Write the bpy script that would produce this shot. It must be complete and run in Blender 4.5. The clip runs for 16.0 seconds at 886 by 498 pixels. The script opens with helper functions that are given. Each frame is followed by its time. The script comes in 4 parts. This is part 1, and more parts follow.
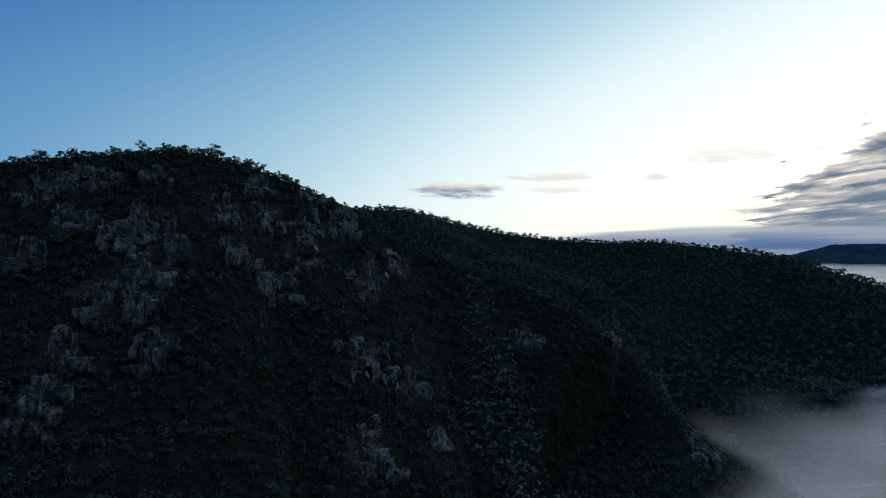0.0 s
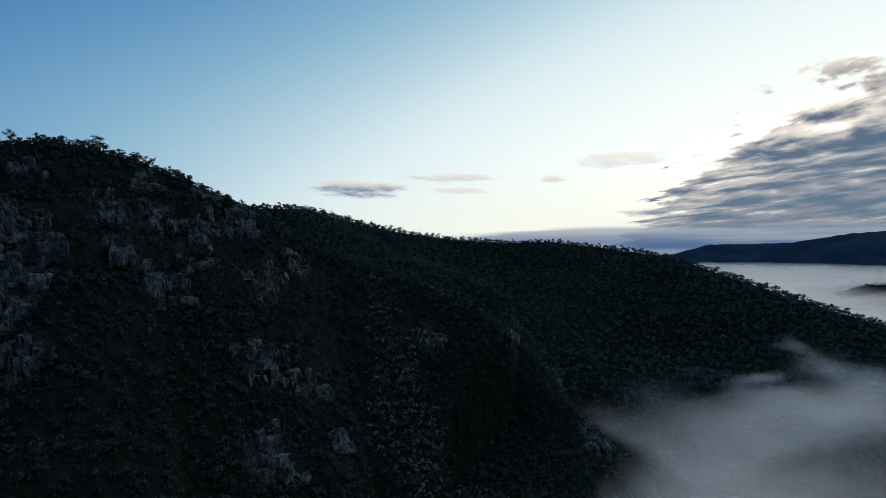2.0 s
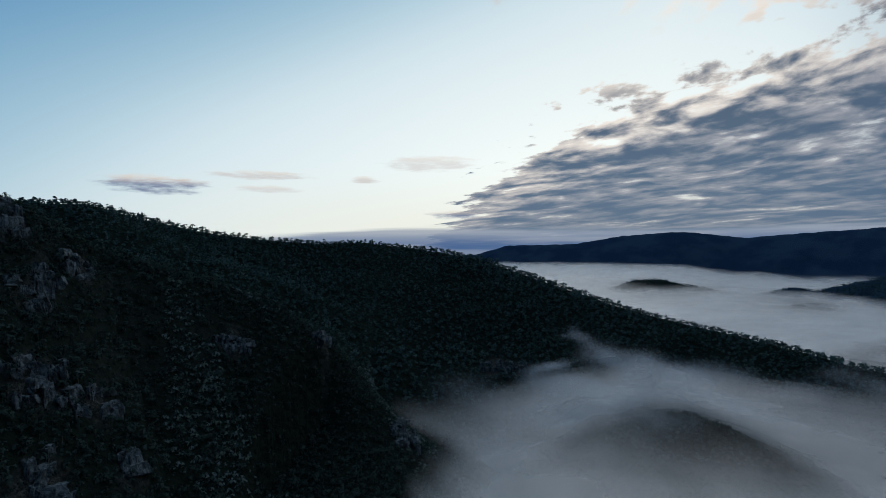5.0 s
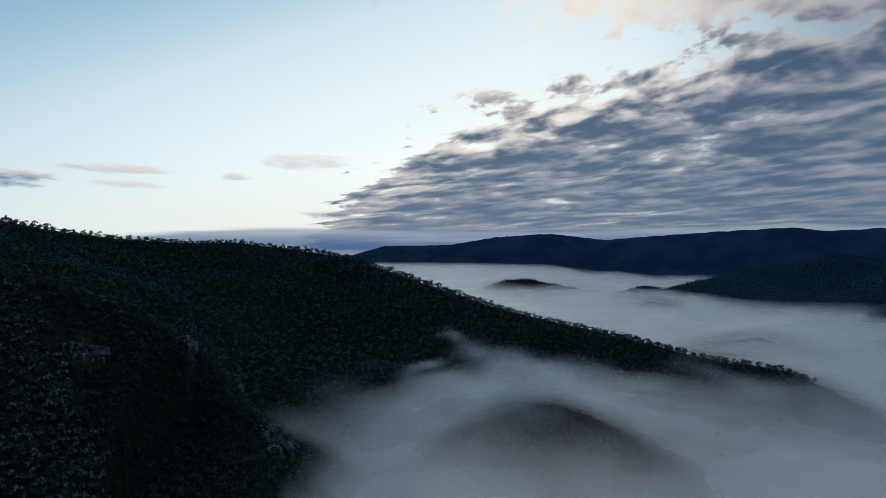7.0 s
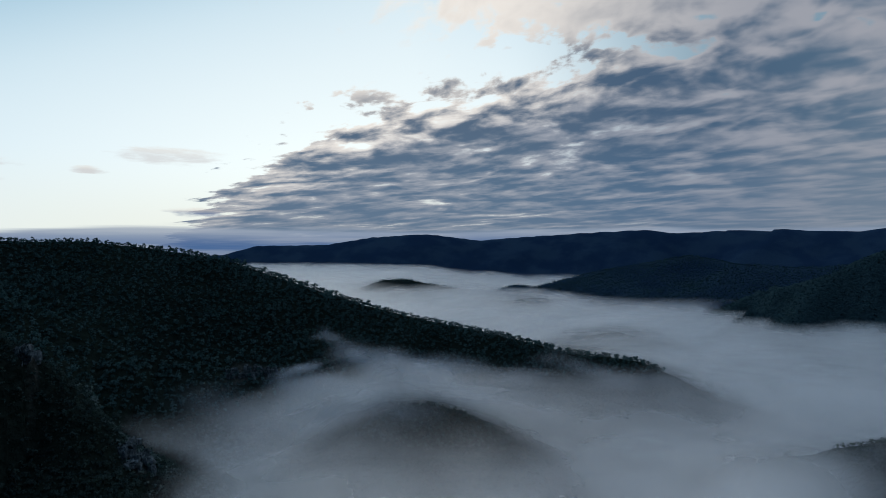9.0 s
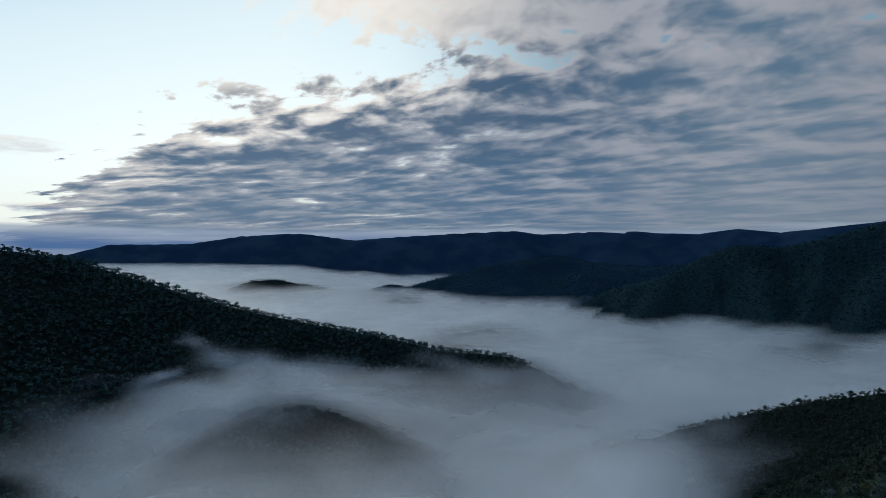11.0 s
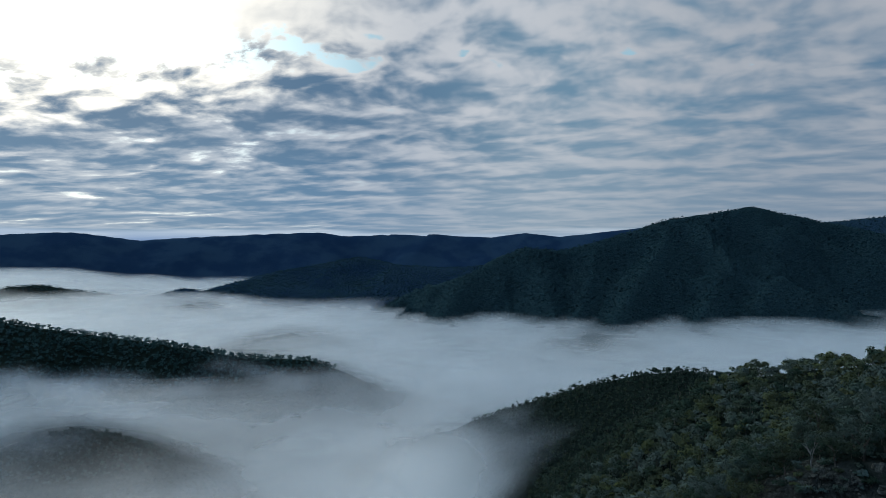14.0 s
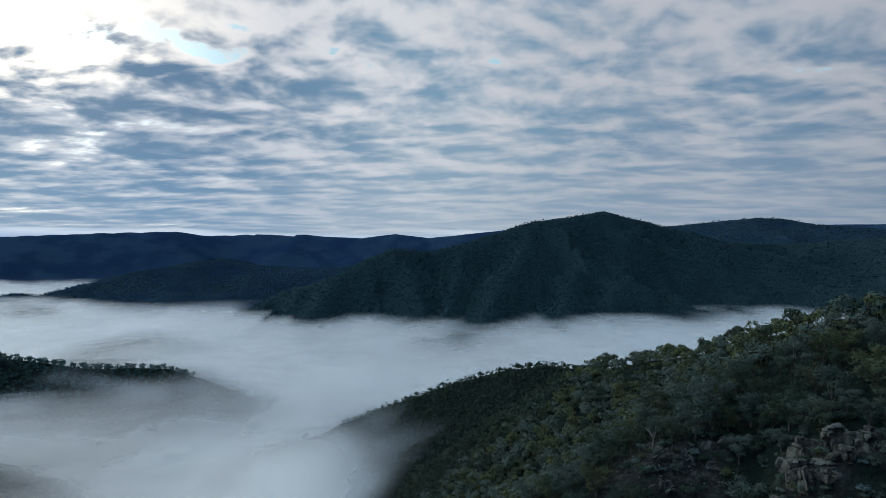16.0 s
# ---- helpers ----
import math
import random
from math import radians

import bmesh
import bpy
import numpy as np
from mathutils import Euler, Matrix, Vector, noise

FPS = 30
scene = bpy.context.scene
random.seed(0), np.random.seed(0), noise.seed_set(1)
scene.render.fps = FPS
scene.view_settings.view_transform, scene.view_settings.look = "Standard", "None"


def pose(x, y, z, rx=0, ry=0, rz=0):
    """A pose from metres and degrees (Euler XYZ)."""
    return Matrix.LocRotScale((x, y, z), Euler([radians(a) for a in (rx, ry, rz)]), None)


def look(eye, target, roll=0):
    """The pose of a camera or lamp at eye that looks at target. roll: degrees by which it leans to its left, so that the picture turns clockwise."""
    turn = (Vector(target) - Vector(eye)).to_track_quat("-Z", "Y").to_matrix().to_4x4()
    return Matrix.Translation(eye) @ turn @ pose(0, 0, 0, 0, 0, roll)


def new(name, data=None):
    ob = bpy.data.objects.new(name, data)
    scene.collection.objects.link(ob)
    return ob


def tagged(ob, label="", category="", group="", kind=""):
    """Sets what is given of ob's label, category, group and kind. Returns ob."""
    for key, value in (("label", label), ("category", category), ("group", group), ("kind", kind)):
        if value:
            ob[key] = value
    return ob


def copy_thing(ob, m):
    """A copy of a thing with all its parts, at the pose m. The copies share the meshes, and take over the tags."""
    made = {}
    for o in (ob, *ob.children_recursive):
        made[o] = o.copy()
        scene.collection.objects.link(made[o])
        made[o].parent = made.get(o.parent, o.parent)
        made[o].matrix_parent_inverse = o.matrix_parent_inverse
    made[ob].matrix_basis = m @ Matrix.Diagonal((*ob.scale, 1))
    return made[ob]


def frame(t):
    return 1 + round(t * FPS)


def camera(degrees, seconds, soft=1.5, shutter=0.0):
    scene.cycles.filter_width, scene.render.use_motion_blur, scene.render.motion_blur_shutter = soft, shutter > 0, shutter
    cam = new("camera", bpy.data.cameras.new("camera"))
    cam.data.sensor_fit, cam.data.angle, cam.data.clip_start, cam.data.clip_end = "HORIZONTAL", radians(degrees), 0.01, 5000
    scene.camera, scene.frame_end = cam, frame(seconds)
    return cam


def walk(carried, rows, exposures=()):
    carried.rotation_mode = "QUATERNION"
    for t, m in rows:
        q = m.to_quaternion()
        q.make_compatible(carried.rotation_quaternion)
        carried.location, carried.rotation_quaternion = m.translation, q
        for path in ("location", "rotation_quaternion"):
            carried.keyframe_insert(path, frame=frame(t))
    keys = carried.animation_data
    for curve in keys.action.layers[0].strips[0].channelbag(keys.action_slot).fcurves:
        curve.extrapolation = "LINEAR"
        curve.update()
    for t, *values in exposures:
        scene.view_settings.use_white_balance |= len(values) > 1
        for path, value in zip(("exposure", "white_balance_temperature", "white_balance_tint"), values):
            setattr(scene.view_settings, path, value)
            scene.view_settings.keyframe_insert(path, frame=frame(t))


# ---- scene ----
cam = camera(71.2, 16.0, soft=0.6)
EYE = 300.0  # the drone hovers this high over the datum of the valley
ROWS = [  # seconds, yaw, pitch, roll
    (0.0, 0.00, 0.54, -0.11),
    (0.5, -2.06, 0.53, -0.09),
    (1.0, -4.16, 0.53, -0.07),
    (1.5, -6.43, 0.51, -0.06),
    (2.0, -9.00, 0.52, -0.05),
    (2.5, -11.85, 0.51, -0.01),
    (3.0, -14.68, 0.53, 0.02),
    (3.5, -17.57, 0.55, 0.10),
    (4.0, -20.48, 0.56, 0.13),
    (6.5, -34.83, 0.59, 0.07),
    (7.0, -37.66, 0.60, 0.03),
    (7.5, -40.50, 0.59, -0.02),
    (8.0, -43.22, 0.59, 0.05),
    (8.5, -46.11, 0.61, 0.09),
    (9.0, -48.98, 0.61, 0.04),
    (11.5, -63.52, 0.63, -0.01),
    (12.0, -66.51, 0.68, -0.01),
    (12.5, -69.50, 0.71, -0.01),
    (13.0, -72.52, 0.70, -0.01),
    (13.5, -75.50, 0.73, -0.01),
    (14.0, -78.48, 0.77, -0.03),
    (14.5, -81.48, 0.81, -0.06),
    (15.0, -84.46, 0.81, -0.03),
    (15.5, -87.49, 0.86, -0.02),
    (16.0, -90.47, 0.86, -0.04),
]
walk(cam, [(t, pose(0, 0, EYE, 90 + pitch, roll, yaw)) for t, yaw, pitch, roll in ROWS],
     exposures=[(0.0, -0.40, 6300, 4.0), (4.0, -0.70, 6080, 4.0), (9.0, -0.66, 5830, 3.0), (11.5, -0.56, 5780, 1.0), (12.5, -0.35, 5800, 0.0), (14.0, 0.04, 5950, -2.0), (16.0, 0.35, 6150, 0.0)])

# ------------------------------------------------------------------ node helpers


class Nodes:
    """Short names for building a node tree."""

    def __init__(self, tree):
        self.tree = tree
        tree.nodes.clear()

    def put(self, kind):
        return self.tree.nodes.new(kind)

    def attribute(self, name):
        n = self.put("ShaderNodeAttribute")
        n.attribute_name = name
        return n.outputs["Fac"]

    def join(self, value, socket):
        if isinstance(value, bpy.types.NodeSocket):
            self.tree.links.new(value, socket)
        else:
            socket.default_value = value

    def math(self, op, a, b=None, c=None, clamp=False):
        n = self.put("ShaderNodeMath")
        n.operation, n.use_clamp = op, clamp
        for v, s in zip((a, b, c), n.inputs):
            if v is not None:
                self.join(v, s)
        return n.outputs[0]

    def step(self, x, lo, hi, to0=0.0, to1=1.0):
        n = self.put("ShaderNodeMapRange")
        n.interpolation_type = "SMOOTHSTEP"
        self.join(x, n.inputs["Value"])
        self.join(lo, n.inputs["From Min"])
        self.join(hi, n.inputs["From Max"])
        self.join(to0, n.inputs["To Min"])
        self.join(to1, n.inputs["To Max"])
        return n.outputs["Result"]

    def noise(self, vec, scale, detail=4.0, rough=0.5, distortion=0.0, out="Fac"):
        n = self.put("ShaderNodeTexNoise")
        if vec is not None:
            self.join(vec, n.inputs["Vector"])
        n.inputs["Scale"].default_value = scale
        n.inputs["Detail"].default_value = detail
        n.inputs["Roughness"].default_value = rough
        n.inputs["Distortion"].default_value = distortion
        return n.outputs[out]

    def mix(self, fac, a, b, blend="MIX"):
        n = self.put("ShaderNodeMix")
        n.data_type, n.blend_type = "RGBA", blend
        self.join(fac, n.inputs["Factor"])
        for v, s in ((a, n.inputs[6]), (b, n.inputs[7])):
            self.join((*v, 1.0) if isinstance(v, tuple) and len(v) == 3 else v, s)
        return n.outputs[2]

    def vec(self, x, y, z):
        n = self.put("ShaderNodeCombineXYZ")
        for v, s in zip((x, y, z), n.inputs):
            self.join(v, s)
        return n.outputs[0]

    def scale(self, vec, by):
        n = self.put("ShaderNodeVectorMath")
        n.operation = "MULTIPLY"
        self.join(vec, n.inputs[0])
        self.join(by, n.inputs[1])
        return n.outputs[0]


def srgb(r, g, b):
    """Linear colour of 0..255 display values."""
    return tuple((v / 255 / 12.92) if v / 255 <= 0.04045 else ((v / 255 + 0.055) / 1.055) ** 2.4 for v in (r, g, b))


# ------------------------------------------------------------------ world and sun
SUN_BEARING, SUN_HEIGHT = 38.0, 5.0   # where the sun is coming up behind the cloud bank
GLOW = 46.0                           # bearing of the brightest sky


def make_world():
    world = bpy.data.worlds.new("dawn_sky")
    scene.world = world
    world.use_nodes = True
    N = Nodes(world.node_tree)
    way = N.put("ShaderNodeTexCoord").outputs["Generated"]
    sep = N.put("ShaderNodeSeparateXYZ")
    N.join(way, sep.inputs[0])
    x, y, z = sep.outputs
    height = N.math("MULTIPLY", N.math("ARCSINE", z), 57.2958)            # degrees over the horizon
    bearing = N.math("MULTIPLY", N.math("ARCTAN2", x, y), 57.2958)        # degrees clockwise from +y
    sky = N.put("ShaderNodeTexSky")
    sky.sky_type, sky.sun_disc = "NISHITA", False
    sky.sun_elevation, sky.sun_rotation = radians(SUN_HEIGHT), radians(SUN_BEARING)
    sky.air_density, sky.dust_density, sky.ozone_density = 1.0, 0.6, 2.0
    sky.altitude = 600
    base = N.scale(sky.outputs[0], (0.10, 0.10, 0.10))
    # clear dawn sky: blue overhead and away from the sun, pale towards the glow
    off = N.math("SUBTRACT", bearing, GLOW)
    up = N.math("MAXIMUM", height, 0.0)
    round_off = N.math("MINIMUM", N.math("ABSOLUTE", off), 110.0)
    climb = N.math("MULTIPLY", up, N.math("ADD", 1.2, N.math("MULTIPLY", round_off, 0.012)))
    away = N.math("SQRT", N.math("ADD", N.math("POWER", N.math("MULTIPLY", round_off, 0.62), 2.0), N.math("POWER", climb, 2.0)))
    ramp = N.put("ShaderNodeValToRGB")
    ramp.color_ramp.interpolation = "B_SPLINE"
    N.join(N.math("DIVIDE", away, 80.0, clamp=True), ramp.inputs[0])
    els = ramp.color_ramp.elements
    while len(els) < len(CLEAR_SKY):
        els.new(0.5)
    for e, (p, gain, c) in zip(els, CLEAR_SKY):
        e.position, e.color = p / 80.0, (*(v * gain * 0.5 for v in srgb(*c)), 1)
    clear = N.mix(0.08, N.scale(ramp.outputs[0], (2.0, 2.0, 2.0)), base)
    warm = N.math("MULTIPLY", N.step(height, 9.0, 1.5), N.step(N.math("ABSOLUTE", off), 70.0, 12.0))
    clear = N.mix(N.math("MULTIPLY", warm, 0.7), clear, tuple(1.38 * v for v in srgb(255, 246, 226)))

    # altocumulus deck: a flat sheet overhead, its rolls drawn out along +y
    flat = N.math("ADD", N.math("MAXIMUM", z, 0.0), 0.035)
    px, py = N.math("DIVIDE", x, flat), N.math("DIVIDE", y, flat)
    puffed = N.math("ADD", N.math("MAXIMUM", z, 0.0), 0.16)     # the clouds have depth, so they crowd together less than a flat sheet would
    plane = N.vec(N.math("MULTIPLY", bearing, 0.058), N.math("MULTIPLY", N.math("DIVIDE", N.math("ADD", 0.62, N.math("MULTIPLY", x, 0.38)), puffed), 1.5), 0.0)
    swirl = N.noise(plane, 1.5, 3.0, 0.5, 0.0, "Color")
    warped = N.put("ShaderNodeVectorMath")
    warped.operation = "MULTIPLY_ADD"
    N.join(swirl, warped.inputs[0])
    warped.inputs[1].default_value = (0.26, 0.34, 0.0)
    N.join(plane, warped.inputs[2])
    plane = warped.outputs[0]
    main = N.noise(plane, 2.9, 3.0, 0.5)
    fine = N.noise(plane, 7.5, 4.0, 0.6)
    grain = N.step(bearing, 52.0, 84.0, 0.40, 0.16)
    tex = N.math("ADD", N.math("MULTIPLY", main, N.math("SUBTRACT", 1.0, grain)), N.math("MULTIPLY", fine, grain))
    shifted = N.put("ShaderNodeVectorMath")
    shifted.operation = "ADD"
    N.join(plane, shifted.inputs[0])
    shifted.inputs[1].default_value = (-0.03, 0.10, 0.0)
    relief = N.math("SUBTRACT", N.noise(shifted.outputs[0], 2.9, 3.0, 0.5), main)     # lit on the side of the dawn
    # the bank has a straight northern edge that bends off towards the horizon
    ragged = N.math("MULTIPLY", N.math("SUBTRACT", tex, 0.5), 2.3)
    bend = N.math("MULTIPLY", N.math("MAXIMUM", N.math("SUBTRACT", py, 3.2), 0.0), 0.38)
    rim = N.math("ADD", N.math("SUBTRACT", N.math("SUBTRACT", px, bend), 2.40), ragged)
    bank = N.step(rim, -0.28, 0.42)
    # a thinner deck on the near side of a bright gap
    gap = N.step(py, 0.35, 1.35)
    thin_deck = N.math("MULTIPLY", N.step(N.math("ADD", N.math("SUBTRACT", N.step(py, 0.4, 1.6, 3.3, 2.25), px), ragged), -0.15, 0.45), N.step(py, 1.5, 2.7, 1.0, 0.0))
    thin_deck = N.math("MULTIPLY", thin_deck, N.step(py, 1.0, 1.9, 1.05, 0.44))
    cover = N.math("MAXIMUM", bank, thin_deck)
    deep = N.step(rim, 0.0, 1.2)
    dens = N.math("ADD", N.math("MULTIPLY", N.math("SUBTRACT", cover, 0.5), 0.40), N.math("ADD", N.math("MULTIPLY", deep, 0.025), N.step(bearing, 64.0, 80.0, 0.0, 0.11)))
    dens = N.step(N.math("ADD", tex, dens), 0.47, 0.66)
    shade = N.step(N.math("ADD", tex, N.math("ADD", N.math("MULTIPLY", relief, -0.45), N.math("MULTIPLY", deep, N.step(bearing, 66.0, 88.0, 0.125, 0.06)))), N.step(bearing, 60.0, 90.0, 0.39, 0.33), N.step(bearing, 60.0, 90.0, 0.76, 0.78))
    shade = N.math("MULTIPLY", shade, N.math("SUBTRACT", 1.0, N.math("MULTIPLY", N.math("MULTIPLY", gap, N.step(px, 2.5, 2.1)), 0.85)))
    shade = N.math("ADD", N.math("MULTIPLY", shade, N.step(height, 0.5, N.step(bearing, 60.0, 85.0, 8.0, 14.0), N.step(bearing, 60.0, 85.0, 0.5, 0.32), 1.0)), N.step(height, N.step(bearing, 60.0, 85.0, 8.0, 14.0), 0.5, 0.0, 0.40))
    nearsun = N.step(N.math("ABSOLUTE", off), 32.0, 2.0)
    light = N.mix(nearsun, N.mix(N.step(bearing, 80.0, 110.0), srgb(202, 195, 200), srgb(170, 166, 174)), tuple(1.6 * v for v in srgb(255, 236, 220)))
    dark = N.mix(N.step(height, 3.0, 14.0), srgb(88, 120, 154), srgb(82, 106, 136))
    dark = N.mix(N.step(bearing, 66.0, 92.0), dark, N.mix(N.step(bearing, 88.0, 116.0), srgb(112, 135, 158), srgb(96, 118, 144)))
    light = N.mix(N.math("MULTIPLY", deep, N.step(bearing, 84.0, 60.0, 0.0, 0.68)), light, srgb(142, 152, 178))
    light = N.mix(N.step(height, 28.0, 50.0), light, (0.72, 0.88, 1.06))
    dark = N.mix(N.step(height, 28.0, 50.0), dark, (0.36, 0.50, 0.67))
    cloud = N.mix(shade, light, dark)
    blue_gap = N.mix(N.step(bearing, 54.0, 78.0), clear, srgb(162, 186, 202))
    sky_col = N.mix(N.math("MULTIPLY", dens, 0.95), blue_gap, cloud)
    # thin stratus along the horizon, warm above and slate blue below
    strip_n = N.noise(N.vec(N.math("MULTIPLY", bearing, 0.05), N.math("MULTIPLY", height, 1.1), 0.0), 1.0, 4.0, 0.5)
    top = N.math("ADD", N.step(bearing, 4.0, 22.0, 1.3, 2.1), N.math("MULTIPLY", N.math("SUBTRACT", strip_n, 0.25), 1.7))
    strip = N.math("MULTIPLY", N.step(N.math("SUBTRACT", top, height), -0.1, 0.45), N.step(bearing, 3.0, 14.0))
    strip_col = N.mix(N.step(height, 2.4, 0.9), tuple(1.3 * v for v in srgb(166, 172, 188)), tuple(1.3 * v for v in srgb(84, 112, 158)))
    strip_col = N.mix(N.step(strip_n, 0.40, 0.62, 0.0, 0.5), strip_col, tuple(1.3 * v for v in srgb(190, 190, 198)))
    sky_col = N.mix(N.math("MULTIPLY", strip, N.step(bearing, 64.0, 96.0, 0.88, 0.6)), sky_col, strip_col)
    # a few small lens-shaped clouds
    for b0, h0, wb, wh, amount in LENS_CLOUDS:
        q = N.math("ADD", N.math("POWER", N.math("DIVIDE", N.math("SUBTRACT", bearing, b0), wb), 2.0),
                   N.math("POWER", N.math("DIVIDE", N.math("SUBTRACT", height, h0), wh), 2.0))
        n2 = N.noise(N.vec(N.math("MULTIPLY", bearing, 0.45), N.math("MULTIPLY", height, 2.2), b0), 1.0, 4.0, 0.6)
        m = N.step(N.math("ADD", q, N.math("MULTIPLY", N.math("SUBTRACT", n2, 0.5), 3.0)), 1.2, -0.1, 0.0, amount)
        base_tone = tuple(1.35 * v for v in (srgb(138, 146, 172) if amount > 0.7 else srgb(222, 206, 200)))
        tone = N.mix(N.step(height, h0 + wh * 0.8, h0 - wh * 0.2), tuple(1.3 * v for v in srgb(250, 228, 212)), base_tone)
        sky_col = N.mix(m, sky_col, tone)
    # the west, opposite the dawn, is still dim
    west = N.math("ADD", N.math("MULTIPLY", x, -math.sin(radians(SUN_BEARING))), N.math("MULTIPLY", y, -math.cos(radians(SUN_BEARING))))
    sky_col = N.mix(N.step(west, -0.25, 0.6), sky_col, N.mix(1.0, sky_col, (0.13, 0.22, 0.34), "MULTIPLY"))
    # below the horizon: the dim ground of the valley
    sky_col = N.mix(N.step(height, -0.5, -6.0), sky_col, srgb(40, 48, 56))
    bg = N.put("ShaderNodeBackground")
    N.join(sky_col, bg.inputs[0])
    bg.inputs[1].default_value = 1.0
    N.join(bg.outputs[0], N.put("ShaderNodeOutputWorld").inputs[0])


CLEAR_SKY = [(0, 1.80, (255, 253, 244)), (12, 1.70, (255, 253, 246)), (22, 1.50, (252, 254, 252)), (30, 1.42, (240, 249, 252)), (37, 1.26, (204, 230, 244)),
             (45, 1.15, (160, 204, 234)), (54, 1.12, (118, 171, 220)), (64, 1.12, (82, 138, 202)), (80, 1.15, (62, 112, 182))]
LENS_CLOUDS = [(1.3, 6.0, 4.3, 0.85, 0.97), (9.6, 7.1, 5.0, 0.40, 0.7), (10.6, 5.9, 3.0, 0.32, 0.5),
               (19.2, 6.9, 1.4, 0.35, 0.65), (25.0, 8.4, 4.5, 0.8, 0.5), (27.3, 3.7, 2.4, 0.4, 0.75)]
make_world()

sun = new("sun", bpy.data.lights.new("sun", "SUN"))
sun.data.energy, sun.data.angle, sun.data.color = 0.5, radians(18), (1.0, 0.9, 0.78)
sun.matrix_world = look((0, 0, EYE), (-math.sin(radians(SUN_BEARING)) * 100, -math.cos(radians(SUN_BEARING)) * 100, EYE - 100 * math.tan(radians(SUN_HEIGHT))))
scene.cycles.transparent_max_bounces = 64


# ------------------------------------------------------------------ materials
def material(name):
    m = bpy.data.materials.new(name)
    m.use_nodes = True
    return m, Nodes(m.node_tree)


def finish(N, shader, displacement=None):
    out = N.put("ShaderNodeOutputMaterial")
    N.join(shader, out.inputs[0])
    return out


def principled(N, colour, rough=0.9, bump=None, distance=1.0, strength=1.0, gloss=0.12):
    p = N.put("ShaderNodeBsdfPrincipled")
    N.join((*colour, 1.0) if isinstance(colour, tuple) else colour, p.inputs["Base Color"])
    N.join(rough, p.inputs["Roughness"])
    p.inputs["Specular IOR Level"].default_value = gloss
    if bump is not None:
        b = N.put("ShaderNodeBump")
        b.inputs["Distance"].default_value = distance
        b.inputs["Strength"].default_value = strength
        N.join(bump, b.inputs["Height"])
        N.join(b.outputs[0], p.inputs["Normal"])
    return p


def rock_colour(N, co, low=(0.052, 0.052, 0.045), high=(0.148, 0.148, 0.132)):
    n1 = N.noise(co, 0.08, 4.0, 0.55)
    n2 = N.noise(N.scale(co, (0.8, 0.8, 1.2)), 0.22, 5.0, 0.55)
    c = N.mix(N.step(n2, 0.35, 0.65), low, high)
    c = N.mix(N.step(n1, 0.5, 0.68, 0.0, 0.35), c, (0.128, 0.140, 0.146))
    return N.mix(N.step(N.noise(co, 0.23, 3.0, 0.6), 0.56, 0.68, 0.0, 0.7), c, (0.062, 0.076, 0.070))


def make_ground_material():
    m, N = material("forest_ground")
    geo = N.put("ShaderNodeNewGeometry")
    co = geo.outputs["Position"]
    attr = N.attribute("rockiness")
    crowns = N.put("ShaderNodeTexVoronoi")
    crowns.inputs["Scale"].default_value = 0.14
    N.join(co, crowns.inputs["Vector"])
    patch = N.noise(co, 0.006, 5.0, 0.55)
    grain = N.noise(co, 0.25, 4.0, 0.6)
    # near-black floor: shade in the gaps between crowns is put into this colour
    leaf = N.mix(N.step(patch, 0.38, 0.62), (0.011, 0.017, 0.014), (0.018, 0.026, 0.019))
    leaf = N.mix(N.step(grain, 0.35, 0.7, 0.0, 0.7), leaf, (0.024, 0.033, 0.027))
    # farther ridges: blue of distance haze is put into the canopy colour
    haze = N.attribute("haze_blue")
    leaf = N.mix(N.step(haze, 0.0, 0.4), leaf, N.mix(N.step(grain, 0.35, 0.65), (0.022, 0.042, 0.050), (0.036, 0.062, 0.068)))
    leaf = N.mix(N.step(haze, 0.4, 1.0), leaf, N.mix(N.step(patch, 0.38, 0.62), (0.022, 0.045, 0.092), (0.036, 0.066, 0.112)))
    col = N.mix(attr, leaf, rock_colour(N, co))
    stony = N.noise(N.scale(co, (1.0, 1.0, 1.6)), 0.55, 8.0, 0.72, 0.3)
    split = N.step(N.math("ABSOLUTE", N.math("SUBTRACT", N.noise(N.scale(co, (1.0, 1.0, 0.45)), 0.28, 5.0, 0.65, 0.8), 0.5)), 0.0, 0.05)   # weathered clefts
    col = N.mix(N.math("MULTIPLY", attr, N.step(stony, 0.62, 0.40, 0.0, 0.8)), col, (0.022, 0.024, 0.020))
    col = N.mix(N.math("MULTIPLY", attr, N.math("SUBTRACT", 0.6, N.math("MULTIPLY", split, 0.6))), col, (0.018, 0.019, 0.017))
    rough = N.math("ADD", N.math("MULTIPLY", split, 0.10), N.math("MULTIPLY", stony, 0.75))
    leafy = N.math("ADD", N.math("MULTIPLY", crowns.outputs["Distance"], -1.0), N.math("MULTIPLY", grain, 1.2))
    hgt = N.math("ADD", N.math("MULTIPLY", leafy, N.math("SUBTRACT", 1.0, attr)), N.math("MULTIPLY", rough, attr))
    finish(N, principled(N, col, 1.0, hgt, 4.0, 0.8, 0.0).outputs[0])
    return m


